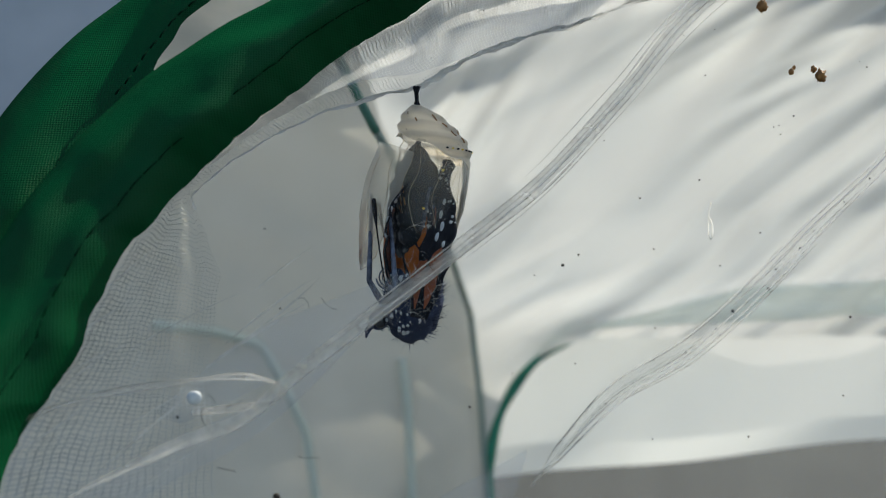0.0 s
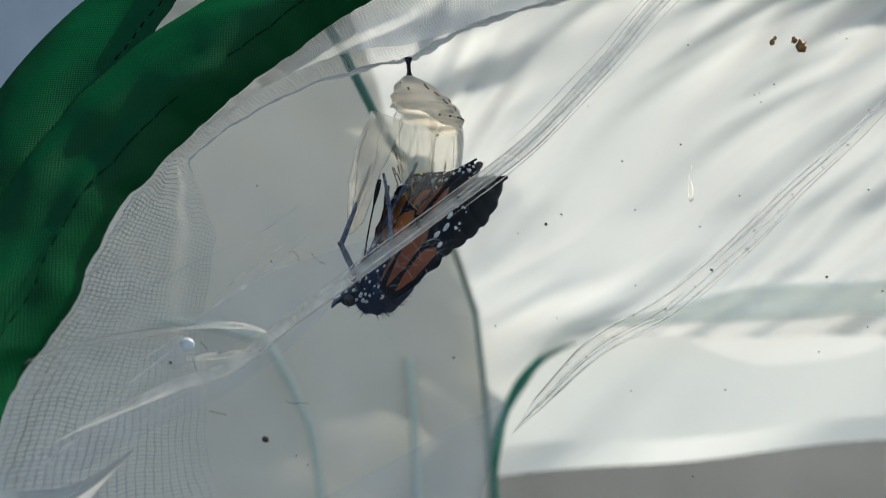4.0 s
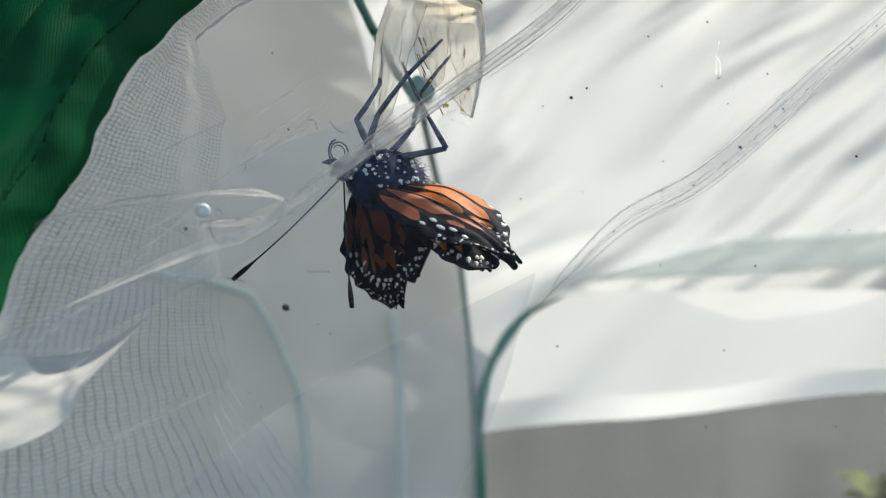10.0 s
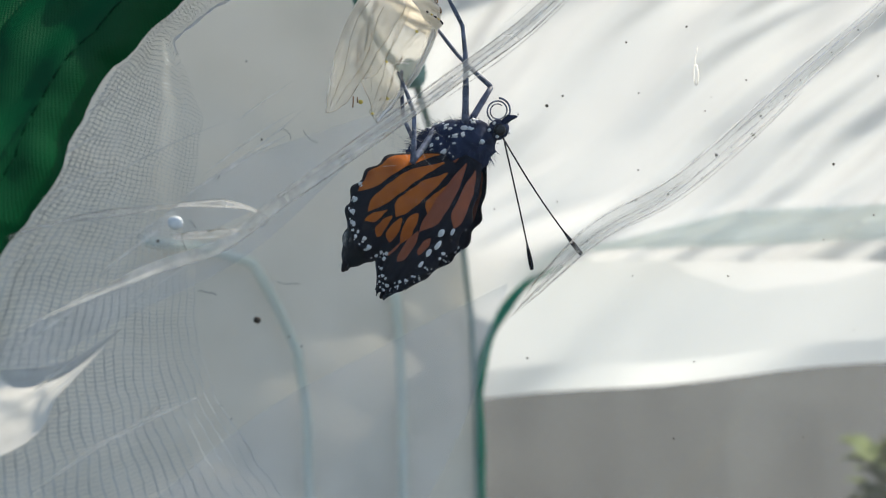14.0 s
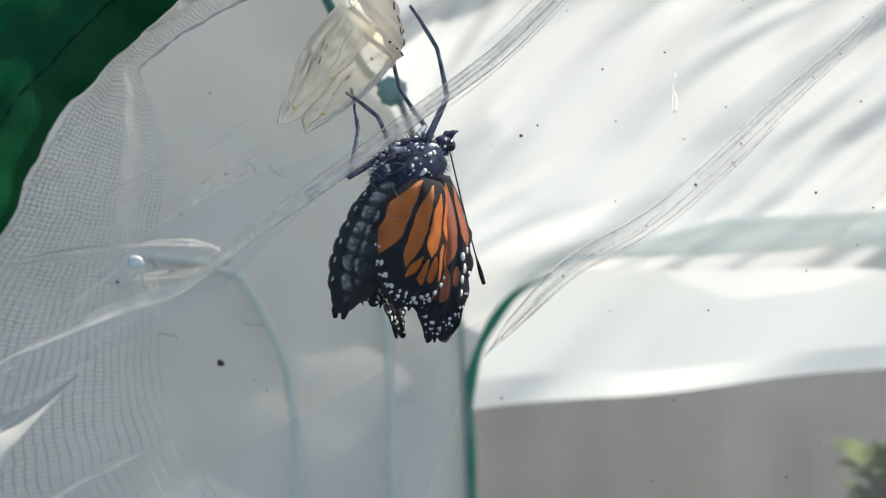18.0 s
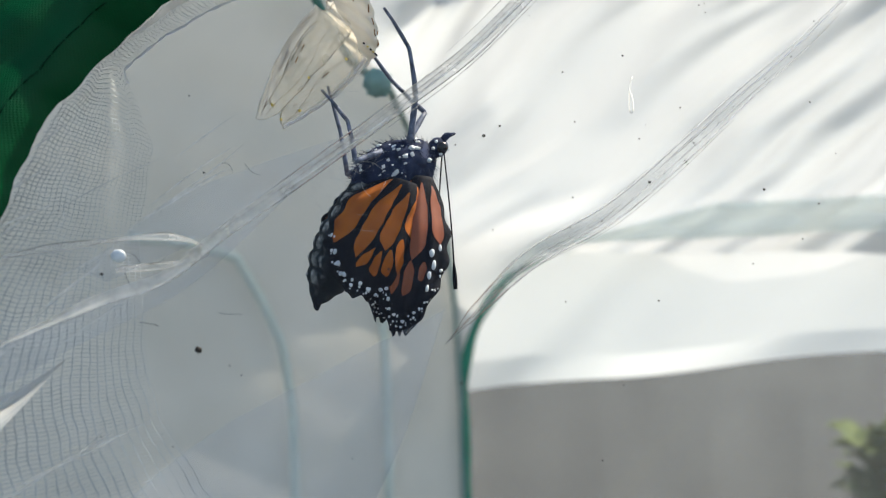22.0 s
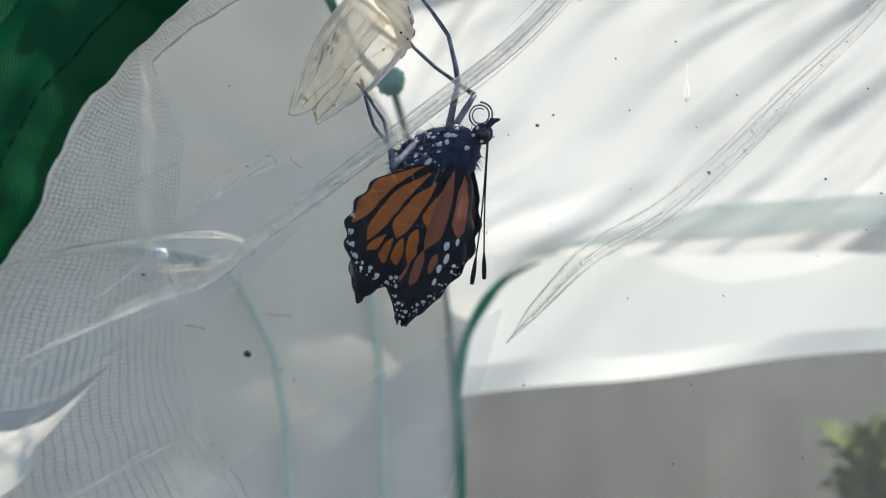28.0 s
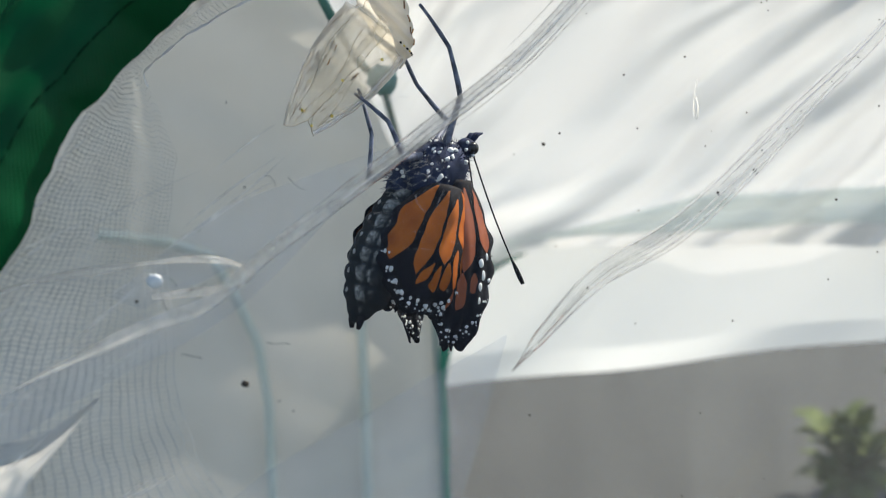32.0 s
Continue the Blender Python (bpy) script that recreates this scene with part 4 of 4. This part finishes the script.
for p in ((5.9, 1.45, 0.9), (5.9, -1.45, 0.9), (6.0, 1.2, -1.2), (6.0, -1.2, -1.2), (7.6, 0.0, 0.7), (5.0, 1.6, -0.4), (5.0, -1.6, -0.4)):
    bm = bmesh.new()
    ball(bm, Vector(p) * MM, (0.3 * MM, 0.28 * MM, 0.28 * MM), 8, 6, 0.3)
    part("white_spot", bm, M_SPOT, head)
bm = bmesh.new()
coil = []
for k in range(70):
    a = k / 69 * 4.2 * math.pi
    r = 2.0 - 1.0 * k / 69
    coil.append(Vector((7.6 + r * math.cos(a - 1.2) - 0.6, 0.05 * k / 10, -3.0 + r * math.sin(a - 1.2))) * MM)
tube(bm, coil, [0.16 * MM - 0.001 * MM * k for k in range(70)], 6)
proboscis = part("proboscis", bm, M_LEG, head, "coiled proboscis")

antennae = []
for sy in (1, -1):
    bm = bmesh.new()
    pts = [Vector((0.5 * math.sin(k / 20 * 2.2), sy * 0.4 * math.sin(k / 20 * 3), 22 * k / 20)) * MM for k in range(21)]
    tube(bm, pts, [(0.13 + (0.27 * math.sin(min(1, (k - 16) / 4) * math.pi * 0.75) if k > 16 else 0)) * MM for k in range(21)], 7)
    antennae.append((part("antenna", bm, M_BLACK, fly, "thin black clubbed antenna"), sy))

ABD = [(0, 1.8), (0.8, 2.8), (3, 3.7), (7, 4.5), (11, 4.8), (14.5, 4.5), (17.8, 3.4), (20, 1.9), (21.4, 0.7)]
bm = bmesh.new()


def abdomen_point(u, v):
    x = 21.4 * u
    r = lerp_table(ABD, x)
    r *= 1 - 0.075 * abs(math.cos(x * math.pi / 2.7)) ** 6
    a = 2 * math.pi * v
    return Vector((-x, r * math.cos(a) * 0.96, r * math.sin(a) * 0.96)) * MM


vs = grid(bm, abdomen_point, 90, 32, True)
bm.faces.new(vs[0])
bm.faces.new(vs[-1][::-1])
abdomen = part("abdomen", bm, M_ABDOMEN, fly, "plump black abdomen with pale bands")
for k in range(6):
    bm = bmesh.new()
    x = 4.0 + k * 2.7
    ball(bm, (-x * MM, 0, -lerp_table(ABD, x) * 0.95 * MM), (0.45 * MM, 0.3 * MM, 0.16 * MM), 10, 7, 0.6)
    part("pale_spot", bm, M_PALE, abdomen)
for sy in (1, -1):
    bm = bmesh.new()
    tube(bm, [Vector(p) * MM for p in ((-19.4, sy * 0.9, -0.3), (-21.2, sy * 1.2, 0.1), (-22.2, sy * 0.9, 0.4))], [0.7 * MM, 0.55 * MM, 0.3 * MM], 8)
    part("clasper", bm, M_BLACK, abdomen)


# half width and middle line of each wing along its length, in mm
WING_LONG = {"forewing": 25.2, "hindwing": 19.6}
WING_HALF = {"forewing": [(0, 2.1), (0.12, 3.5), (0.35, 5.0), (0.6, 5.0), (0.8, 3.9), (0.92, 2.7), (1, 1.3)],
             "hindwing": [(0, 2.9), (0.08, 4.5), (0.25, 6.6), (0.45, 7.5), (0.65, 7.5), (0.8, 6.8), (0.92, 5.3), (1, 3.1)]}
WING_MID = {"forewing": [(0, 0), (0.5, 0.2), (1, -1.6)], "hindwing": [(0, 0), (0.3, -1.7), (0.6, -2.2), (1, -1.2)]}


def wing_point(kind, sy, u, w, lift):
    """A point of a soft, cupped wing: u from the hinge to the tip, w from the hind edge (-1) to the front edge (1)."""
    half, rear = lerp_table(WING_HALF[kind], u), kind == "hindwing"
    edge = 0.35 * math.sin(u * 34 + 2 * w) * max(0, abs(w) - 0.75) * 4 * min(1, u * 3)
    x = lerp_table(WING_MID[kind], u) + (half + edge) * w
    z = WING_LONG[kind] * (u + 0.018 * math.sin(w * 9 + 1) * max(0, u - 0.6) * 2.5)
    cup = (3.4 if rear else 2.4) * (1 - w * w) * math.sin(math.pi * min(1, 0.12 + 0.86 * u))
    curl = -1.5 * max(0, u - 0.7) ** 2 * 11 * (0.6 + 0.4 * math.sin(w * 5)) + (2.6 * max(0, w - 0.3) ** 1.5 * u if not rear else 0)
    pucker = 0.22 * math.cos(w * 14) * u + 1.1 * noise.noise((u * 3.2, w * 1.7, (2 if rear else 7) + sy * 0.8)) * u
    return Vector((x, sy * (cup + curl + pucker + lift), z)) * MM


# orange cells between the veins: start and end along the wing, then hind and front bounds at each end
CELLS = {"hindwing": ((0.02, 0.61, -0.94, -0.36, -0.93, -0.54), (0.05, 0.69, -0.29, 0.10, -0.49, -0.13), (0.10, 0.59, 0.15, 0.46, -0.06, 0.30), (0.10, 0.44, 0.53, 0.84, 0.40, 0.75),
                      (0.02, 0.30, 0.40, 0.96, 0.84, 0.97), (0.62, 0.79, -0.10, 0.03, -0.46, -0.18), (0.63, 0.81, 0.06, 0.18, -0.12, 0.12), (0.60, 0.80, 0.22, 0.40, 0.17, 0.42),
                      (0.49, 0.76, 0.36, 0.58, 0.47, 0.70), (0.44, 0.68, 0.63, 0.87, 0.75, 0.93)),
         "forewing": ((0.04, 0.47, -0.90, -0.26, -0.84, -0.38), (0.05, 0.53, -0.18, 0.36, -0.28, 0.26), (0.50, 0.75, -0.86, -0.46, -0.72, -0.40), (0.56, 0.77, -0.34, 0.0, -0.28, 0.08),
                      (0.06, 0.42, 0.46, 0.88, 0.40, 0.82), (0.56, 0.68, 0.12, 0.40, 0.16, 0.38))}


def build_wing(kind, sy):
    bm = bmesh.new()
    grid(bm, lambda u, v: wing_point(kind, sy, u, 2 * v - 1, 0), 40, 36)
    wing = part(kind, bm, M_BLACK, fly, "black-veined orange wing, still soft and crumpled")
    thick(wing, 0.00014)
    for u0, u1, a0, b0, a1, b1 in CELLS[kind]:
        # outer face in plain orange, inner face with its shade painted in
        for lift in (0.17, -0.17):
            bm = bmesh.new()

            def f(s, t):
                close = min(1.0, (0.10 + 2.6 * s) ** 0.75, (0.30 + 5.5 * (1 - s)) ** 0.6)
                lo, hi = a0 + (a1 - a0) * s, b0 + (b1 - b0) * s
                mid, half = (lo + hi) / 2, (hi - lo) / 2 * close * 0.93
                u = u0 + (u1 - u0) * (s - 0.06 * s * (2 * t - 1) * (1 if a0 < 0 else -1))
                side = 2 * t - 1
                return wing_point(kind, sy, u, mid + half * side + 0.022 * side * noise.noise((u * 16, mid * 7, side)), lift)
            grid(bm, f, 18, 6)
            part("orange_cell", bm, (M_ORANGE if kind == "hindwing" else M_ORANGE_DULL) if lift > 0 else M_ORANGE_SHADED, wing)
    # white dots along the margin in rows
    rr = random.Random(3 if kind == "hindwing" else 8)
    for rho, m, size in ((0.84, 13, 0.33), (0.915, 15, 0.26), (0.975, 16, 0.15)):
        for k in range(m):
            a = math.pi * (k + 0.5 + 0.2 * rr.uniform(-1, 1)) / m
            u, w = 0.52 + 0.47 * rho * math.sin(a) ** 0.67, rho * math.copysign(abs(math.cos(a)) ** 0.67, math.cos(a))
            s = size * rr.uniform(0.7, 1.35) * (1 if kind == "hindwing" else 0.75)
            bm = bmesh.new()
            ball(bm, wing_point(kind, sy, u, w, 0), (s * MM, 0.24 * MM, s * rr.uniform(0.9, 1.5) * MM), 9, 6, 0.5)
            part("white_spot", bm, M_SPOT, wing)
    if kind == "forewing":
        for u, w, s in ((0.50, 0.45, 0.6), (0.57, 0.55, 0.7), (0.64, 0.5, 0.6), (0.72, 0.6, 0.5), (0.46, 0.7, 0.5)):
            bm = bmesh.new()
            ball(bm, wing_point(kind, sy, u, w, 0), (s * 0.7 * MM, 0.19 * MM, s * 1.3 * MM), 8, 5, 0.2)
            part("white_spot", bm, M_SPOT, wing)
    return wing


WINGS = [(build_wing(kind, sy), kind, sy) for sy in (1, -1) for kind in ("forewing", "hindwing")]

FEMUR, TIBIA = 7.6 * MM, 15.0 * MM
# hip on the body, early and late foothold on the shell, in mm
LEGS = [((3.6, 1.6, -3.2), (3.4, -5.0, -15.5), (5.4, -1.8, -3.0)), ((3.6, -1.6, -3.2), (-6.0, 1.0, -17.0), (7.0, 0.5, -9.2)),
        ((-1.2, 1.7, -3.6), (4.2, -4.4, -18.5), (5.6, -3.0, -19.4)), ((-1.2, -1.7, -3.6), (-3.0, -2.0, -19.0), (6.8, 2.4, -18.4))]


def leg_piece(name, length, r0, r1, parent, kink=0.0):
    bm = bmesh.new()
    tube(bm, [(kink * max(0, 1 - abs(k / 6 - 0.5) * 2) ** 0.8, 0, length * k / 6) for k in range(7)], [r0 + (r1 - r0) * k / 6 + 0.00003 * math.sin(k * 2) for k in range(7)], 7)
    return part(name, bm, M_LEG, parent)


leg_parts = [(leg_piece("upper_leg", FEMUR, 0.00062, 0.00045, fly), leg_piece("lower_leg", TIBIA, 0.00043, 0.00026, fly, 0.0016)) for _ in LEGS]
tagged(fly, "newly hatched orange and black butterfly clinging to its shell", "butterfly")

# seconds, place, heading, rise of the head, wings swept back, wings spread, abdomen bent
FLY_ROWS = [
    (0.0, -0.0032, 0.1715, 0.9927, 184, -85, 89, -8, -4),
    (1.0, -0.0031, 0.1715, 0.9917, 184, -85, 89, -8, -4),
    (2.0, -0.0031, 0.1715, 0.9915, 184, -83, 89, -8, -4),
    (3.0, -0.0033, 0.1715, 0.9914, 184, -80, 89, -8, -4),
    (3.5, -0.0053, 0.1715, 0.9897, 184, -70, 90, -4, 0),
    (4.5, -0.0062, 0.1715, 0.9919, 185, -46, 96, 22, 45),
    (5.5, -0.0079, 0.1715, 0.9914, 178, -36, 86, 56, 74),
    (6.0, -0.0078, 0.1715, 0.9903, 178, -30, 86, 56, 70),
    (6.5, -0.0078, 0.1715, 0.99, 184, -12, 80, 54, 45),
    (7.0, -0.0077, 0.1715, 0.9874, 204, -10, 76, 64, 42),
    (7.5, -0.0096, 0.1715, 0.9885, 212, -4, 60, 56, 34),
    (8.0, -0.009, 0.1715, 0.9898, 218, 0, 54, 45, 34),
    (8.3, -0.0067, 0.1715, 0.9898, 226, 10, 54, 45, 32),
    (8.5, -0.006, 0.1715, 0.9878, 240, 24, 84, 36, 18),
    (8.7, -0.0045, 0.1715, 0.9874, 266, 42, 96, 36, 5),
    (9.0, -0.004, 0.1715, 0.9872, 270, 45, 96, 36, 5),
    (9.15, -0.0045, 0.1715, 0.9874, 258, 38, 96, 36, 5),
    (9.3, -0.0095, 0.1715, 0.9874, 220, 6, 44, 42, 38),
    (9.6, -0.009, 0.1715, 0.9882, 220, 5, 42, 42, 38),
    (10.0, -0.0082, 0.1715, 0.9884, 220, 2, 42, 42, 38),
    (10.3, -0.0083, 0.1715, 0.9888, 220, 6, 42, 42, 38),
    (10.5, -0.006, 0.1715, 0.9888, 228, 15, 46, 42, 36),
    (10.6, -0.003, 0.1715, 0.9884, 264, 40, 96, 36, 5),
    (10.7, 0.0035, 0.1715, 0.9886, 324, 16, 54, 26, 36),
    (10.8, 0.005, 0.1715, 0.9889, 338, 8, 54, 26, 40),
    (11.0, 0.0051, 0.1715, 0.989, -8, 4, 52, 14, 41),
    (11.3, 0.0028, 0.1715, 0.9921, -26, 10, 48, 16, 35),
    (11.6, 0.0054, 0.1715, 0.9919, -10, 12, 51, 14, 33),
    (12.0, 0.0053, 0.1715, 0.9876, 0, 14, 59, 14, 31),
    (12.3, 0.0031, 0.1715, 0.9897, 50, 20, 34, 16, 37),
    (12.6, -0.0006, 0.1715, 0.99, 78, 58, 52, 16, 4),
    (13.0, -0.0007, 0.1715, 0.9905, 90, 72, 58, 16, -28),
    (13.3, 0.0024, 0.1715, 0.9917, 55, 38, 48, 15, 20),
    (13.6, 0.0044, 0.1715, 0.9909, 15, 18, 57, 14, 40),
    (14.0, 0.0051, 0.1715, 0.9928, -8, 16, 60, 13, 35),
    (14.5, 0.0059, 0.1715, 0.9944, -26, 18, 56, 26, 40),
    (16.5, 0.0039, 0.1715, 0.9939, 30, 20, 43, 7, 43),
    (17.0, 0.0046, 0.1715, 0.9953, -35, 24, 44, 17, 39),
    (17.5, 0.0001, 0.1715, 0.9939, 70, 26, 28, 15, 34),
    (18.0, 0.0026, 0.1715, 0.9941, 44, 22, 40, 5, 39),
    (18.5, 0.0018, 0.1715, 0.994, 42, 22, 41, 5, 39),
    (19.0, 0.0034, 0.1715, 0.994, 42, 22, 41, 5, 39),
    (19.5, 0.0027, 0.1715, 0.9941, 42, 22, 41, 5, 39),
    (20.0, 0.002, 0.1715, 0.9946, 42, 22, 41, 5, 39),
    (20.5, 0.0003, 0.1715, 0.9944, 50, 24, 38, 5, 36),
    (21.0, -0.0003, 0.1715, 0.9926, 70, 24, 30, 14, 36),
    (21.5, 0.0062, 0.1715, 0.993, -26, 22, 42, 26, 42),
    (22.0, 0.0043, 0.1715, 0.9932, 15, 20, 43, 14, 44),
    (22.5, 0.0013, 0.1715, 0.9939, 45, 22, 38, 7, 39),
    (23.0, 0.0055, 0.1715, 0.9942, -35, 22, 43, 17, 42),
    (23.5, 0.0032, 0.1715, 0.9943, 20, 20, 42, 14, 44),
    (24.0, 0.0038, 0.1715, 0.9948, 18, 20, 42, 14, 44),
    (24.5, 0.0044, 0.1715, 0.9964, -35, 22, 41, 17, 42),
    (26.5, 0.0052, 0.1715, 0.9959, -6, 20, 51, 13, 45),
    (27.0, 0.0052, 0.1715, 0.9954, -6, 20, 51, 13, 45),
    (27.5, 0.0039, 0.1715, 0.9937, -4, 20, 51, 12, 45),
    (28.0, 0.0049, 0.1715, 0.9941, -8, 20, 51, 13, 45),
    (28.5, 0.0039, 0.1715, 0.9936, -32, 22, 42, 26, 42),
    (29.0, -0.0001, 0.1715, 0.992, 78, 26, 28, 15, 34),
    (29.5, 0.0029, 0.1715, 0.9933, 6, 20, 50, 13, 45),
    (29.8, 0.0028, 0.1715, 0.9945, -30, 22, 42, 26, 42),
    (30.0, 0.0048, 0.1715, 0.9944, -6, 20, 51, 13, 45),
    (30.5, 0.0014, 0.1715, 0.9921, 65, 24, 30, 13, 36),
    (31.0, 0.0022, 0.1715, 0.9924, 38, 22, 40, 7, 40),
    (31.5, 0.0022, 0.1715, 0.9911, 36, 22, 41, 7, 40),
    (32.0, 0.0039, 0.1715, 0.9938, 34, 22, 42, 7, 41),
]
# seconds, way of each antenna in the body's space
ANTENNA_ROWS = [
    (0, (-0.9, 0.4, -0.2), (-0.9, -0.4, -0.2)), (3.5, (-0.9, 0.4, -0.2), (-0.9, -0.4, -0.2)), (5.5, (-0.5, 0.5, -0.7), (-0.3, -0.5, -0.8)),
    (6, (-0.4, 0.3, -0.88), (0.97, -0.2, -0.18)), (7, (0.6, 0.5, -0.1), (0.98, -0.1, 0.15)), (8, (0.5, 0.7, 0.3), (0.85, -0.1, 0.45)),
    (8.5, (-0.6, 0.7, 0.2), (-0.6, -0.7, 0.2)), (9, (-0.8, 0.56, 0.1), (-0.8, -0.56, 0.1)), (9.6, (0.6, 0.2, 0.75), (0.1, -0.3, 0.95)),
    (10.3, (0.6, 0.4, 0.6), (0.3, -0.6, 0.8)), (10.6, (-0.6, 0.7, 0.3), (-0.6, -0.7, 0.3)), (11, (0.7, 0.1, 0.6), (0.2, -0.3, 0.9)),
    (12, (0.75, 0.1, 0.6), (0.5, -0.3, 0.8)), (13, (-0.62, 0.72, 0.25), (-0.62, -0.72, 0.25)), (14, (0.3, 0.1, 0.9), (-0.1, -0.2, 0.95)),
    (17, (-0.35, 0.1, 0.9), (-0.4, -0.2, 0.9)), (19, (0.1, 0.1, 1), (0.0, -0.2, 0.95)), (23, (-0.38, 0.1, 0.92), (-0.42, -0.15, 0.9)),
    (28, (-0.45, 0.1, 0.88), (-0.4, -0.15, 0.9)), (30, (-0.45, 0.1, 0.88), (-0.4, -0.15, 0.9)), (32, (0.0, 0.1, 1), (-0.05, -0.2, 0.95)),
]


def fly_pose(row):
    t, x, y, z, heading, rise = row[:6]
    a = radians(rise)
    turn = Matrix(((math.cos(a), 0, math.sin(a)), (0, -1, 0), (math.sin(a), 0, -math.cos(a)))).to_4x4()
    return Matrix.Translation((x, y, z)) @ pose(0, 0, 0, 0, 0, heading) @ turn


def aim(origin, way):
    return Matrix.Translation(origin) @ Vector(way).to_track_quat("Z", "Y").to_matrix().to_4x4()


def leg_poses(row, leg):
    k = lerp_table([(0, 0), (10.3, 0), (13.3, 1), (32, 1)], row[0])
    hip, foot = Vector(leg[0]) * MM, Vector(leg[1]).lerp(Vector(leg[2]), k) * MM
    m = fly_pose(row)
    foot = m.inverted() @ (shell_pose(row[0]) @ foot)
    d = foot - hip
    dist = min(max(d.length, abs(FEMUR - TIBIA) * 1.1), (FEMUR + TIBIA) * 0.985)
    way = d.normalized()
    pole = Vector((hip.x * 0.2, hip.y, 0)).normalized() + Vector((1.3 if hip.x > 0 else -0.8, 0, 0))
    pole = (pole - way * pole.dot(way)).normalized()
    c = (FEMUR ** 2 + dist ** 2 - TIBIA ** 2) / (2 * FEMUR * dist)
    knee = hip + (way * c + pole * math.sqrt(max(0, 1 - c * c))) * FEMUR
    end = hip + way * dist
    return aim(hip, knee - hip), aim(knee, end - knee)


def antenna_way(t, side):
    return Vector([lerp_table([(r[0], r[1 + side][i]) for r in ANTENNA_ROWS], t) for i in range(3)])


# turn of each wing about its own length, degrees: rolled up in the shell, later flared
TWIST = {"forewing": [(0, 52), (3, 50), (3.5, 46), (5.5, 12), (6, 8), (7, 16), (8, 18), (8.5, 44), (9, 60), (9.15, 54), (9.3, 16), (10.3, 16), (10.6, 56), (10.8, 14), (11, 8), (12, 8), (12.6, 12), (13, 16), (13.6, 10), (14, 8), (32, 8)],
         "hindwing": [(0, 60), (3, 58), (3.5, 52), (5.5, 30), (6, 30), (6.5, 18), (8, 14), (8.5, 34), (9, 48), (9.15, 44), (9.3, 8), (10.3, 8), (10.6, 46), (10.8, 8), (11, 3), (12, 3), (12.6, 10), (13, 14), (13.6, 6), (14, 3), (32, 3)]}

# the wing on one side is lifted and the other hangs lower while the head points away
NEAR_LIFT = [(0, 0), (7, 0), (7.5, 14), (8.3, 14), (8.5, 0), (9.15, 0), (9.3, 18), (10.5, 18), (10.6, 0), (32, 0)]


def bow(t):
    """How far the head is still bowed to the breast."""
    return lerp_table([(0, 1), (3, 1), (5.5, 0), (32, 0)], t)


def motions():
    walk(shell, [(r[0], shell_pose(r[0])) for r in SHELL_ROWS])
    walk(leg_case, [(r[0], pose(-3 * MM * r[3] / 20, 0, -9.6 * MM, 0, r[3], 0)) for r in SHELL_ROWS])
    walk(wing_case, [(r[0], pose(0, 0, -7.5 * MM, 0, r[4] * 0.8, 0)) for r in SHELL_ROWS])
    walk(fly, [(r[0], fly_pose(r)) for r in FLY_ROWS])
    for wing, kind, sy in WINGS:
        rows = []
        for r in FLY_ROWS:
            sweep, spread = r[6], r[7] - sy * lerp_table(NEAR_LIFT, r[0])
            early = lerp_table([(0, 1), (3.5, 1), (6, 1), (7, 0.3), (8, 0), (32, 0)], r[0])
            hang = lerp_table([(0, 0.1), (3.5, 0.2), (5.5, 0.4), (6, 0.4), (7, 0.3), (8, 0), (32, 0)], r[0])
            base = (lerp_table([(0, 3.2), (3.5, 3.0), (5.5, 1.4), (6, 1.4), (7, 3), (32, 3)], r[0]), sy * (2.7 + 1.3 * early), 2.2 - 1.6 * early + 3.0 * hang) if kind == "forewing" else (0.2 + lerp_table([(0, 1.0), (3.5, 1.0), (6, 0), (8, 0), (32, 0)], r[0]), sy * (3.4 - 2.0 * early), 2.0 - 1.8 * early + 2.5 * hang)
            off = lerp_table([(10.6, 0), (11, 7), (32, 7)], r[0]) if kind == "forewing" else lerp_table([(0, -12), (3.5, -9), (5.5, 14), (6, 14), (7, 6), (8, 2), (10.6, 2), (11, -3), (32, -3)], r[0])
            rows.append((r[0], pose(base[0] * MM, base[1] * MM, base[2] * MM) @ pose(0, 0, 0, 0, off - sweep + 8, 0) @ pose(0, 0, 0, -sy * spread * (1.0 if kind == "forewing" else 0.8), 0, 0) @ pose(0, 0, 0, 0, 0, sy * lerp_table(TWIST[kind], r[0]))))
        walk(wing, rows)
    bowed, raised = pose(-2.0 * MM, 0, -3.4 * MM, 0, 14, 0), pose(1.9 * MM, 0, -0.8 * MM)
    walk(head, [(0, bowed), (3, bowed), (3.5, pose(-1.0 * MM, 0, -2.9 * MM, 0, 12, 0)), (5.5, raised), (32, raised)])
    tucked, held = pose(-7.5 * MM, 0, 2.2 * MM), pose(0, 0, 0)
    walk(proboscis, [(0, tucked), (6, tucked), (6.5, held), (14, held), (16.5, tucked), (22, tucked), (23, held), (24, tucked), (27.5, tucked), (28, held), (30, held), (31, tucked), (32, tucked)])
    walk(abdomen, [(r[0], pose(lerp_table([(0, -2.6), (3.5, -2.6), (6, -4.2), (32, -4.2)], r[0]) * MM, 0, 0.4 * MM, 0, r[8], 0)) for r in FLY_ROWS])
    for side, (ant, sy) in enumerate(antennae):
        walk(ant, [(r[0], aim(Vector((8.5 - bow(r[0]) * 3.4, sy * 0.7, 0.4 - bow(r[0]) * 3.0)) * MM, antenna_way(r[0], side))) for r in FLY_ROWS])
    for (upper, lower), leg in zip(leg_parts, LEGS):
        both = [(r[0], leg_poses(r, leg)) for r in FLY_ROWS]
        walk(upper, [(t, m[0]) for t, m in both])
        walk(lower, [(t, m[1]) for t, m in both])


motions()
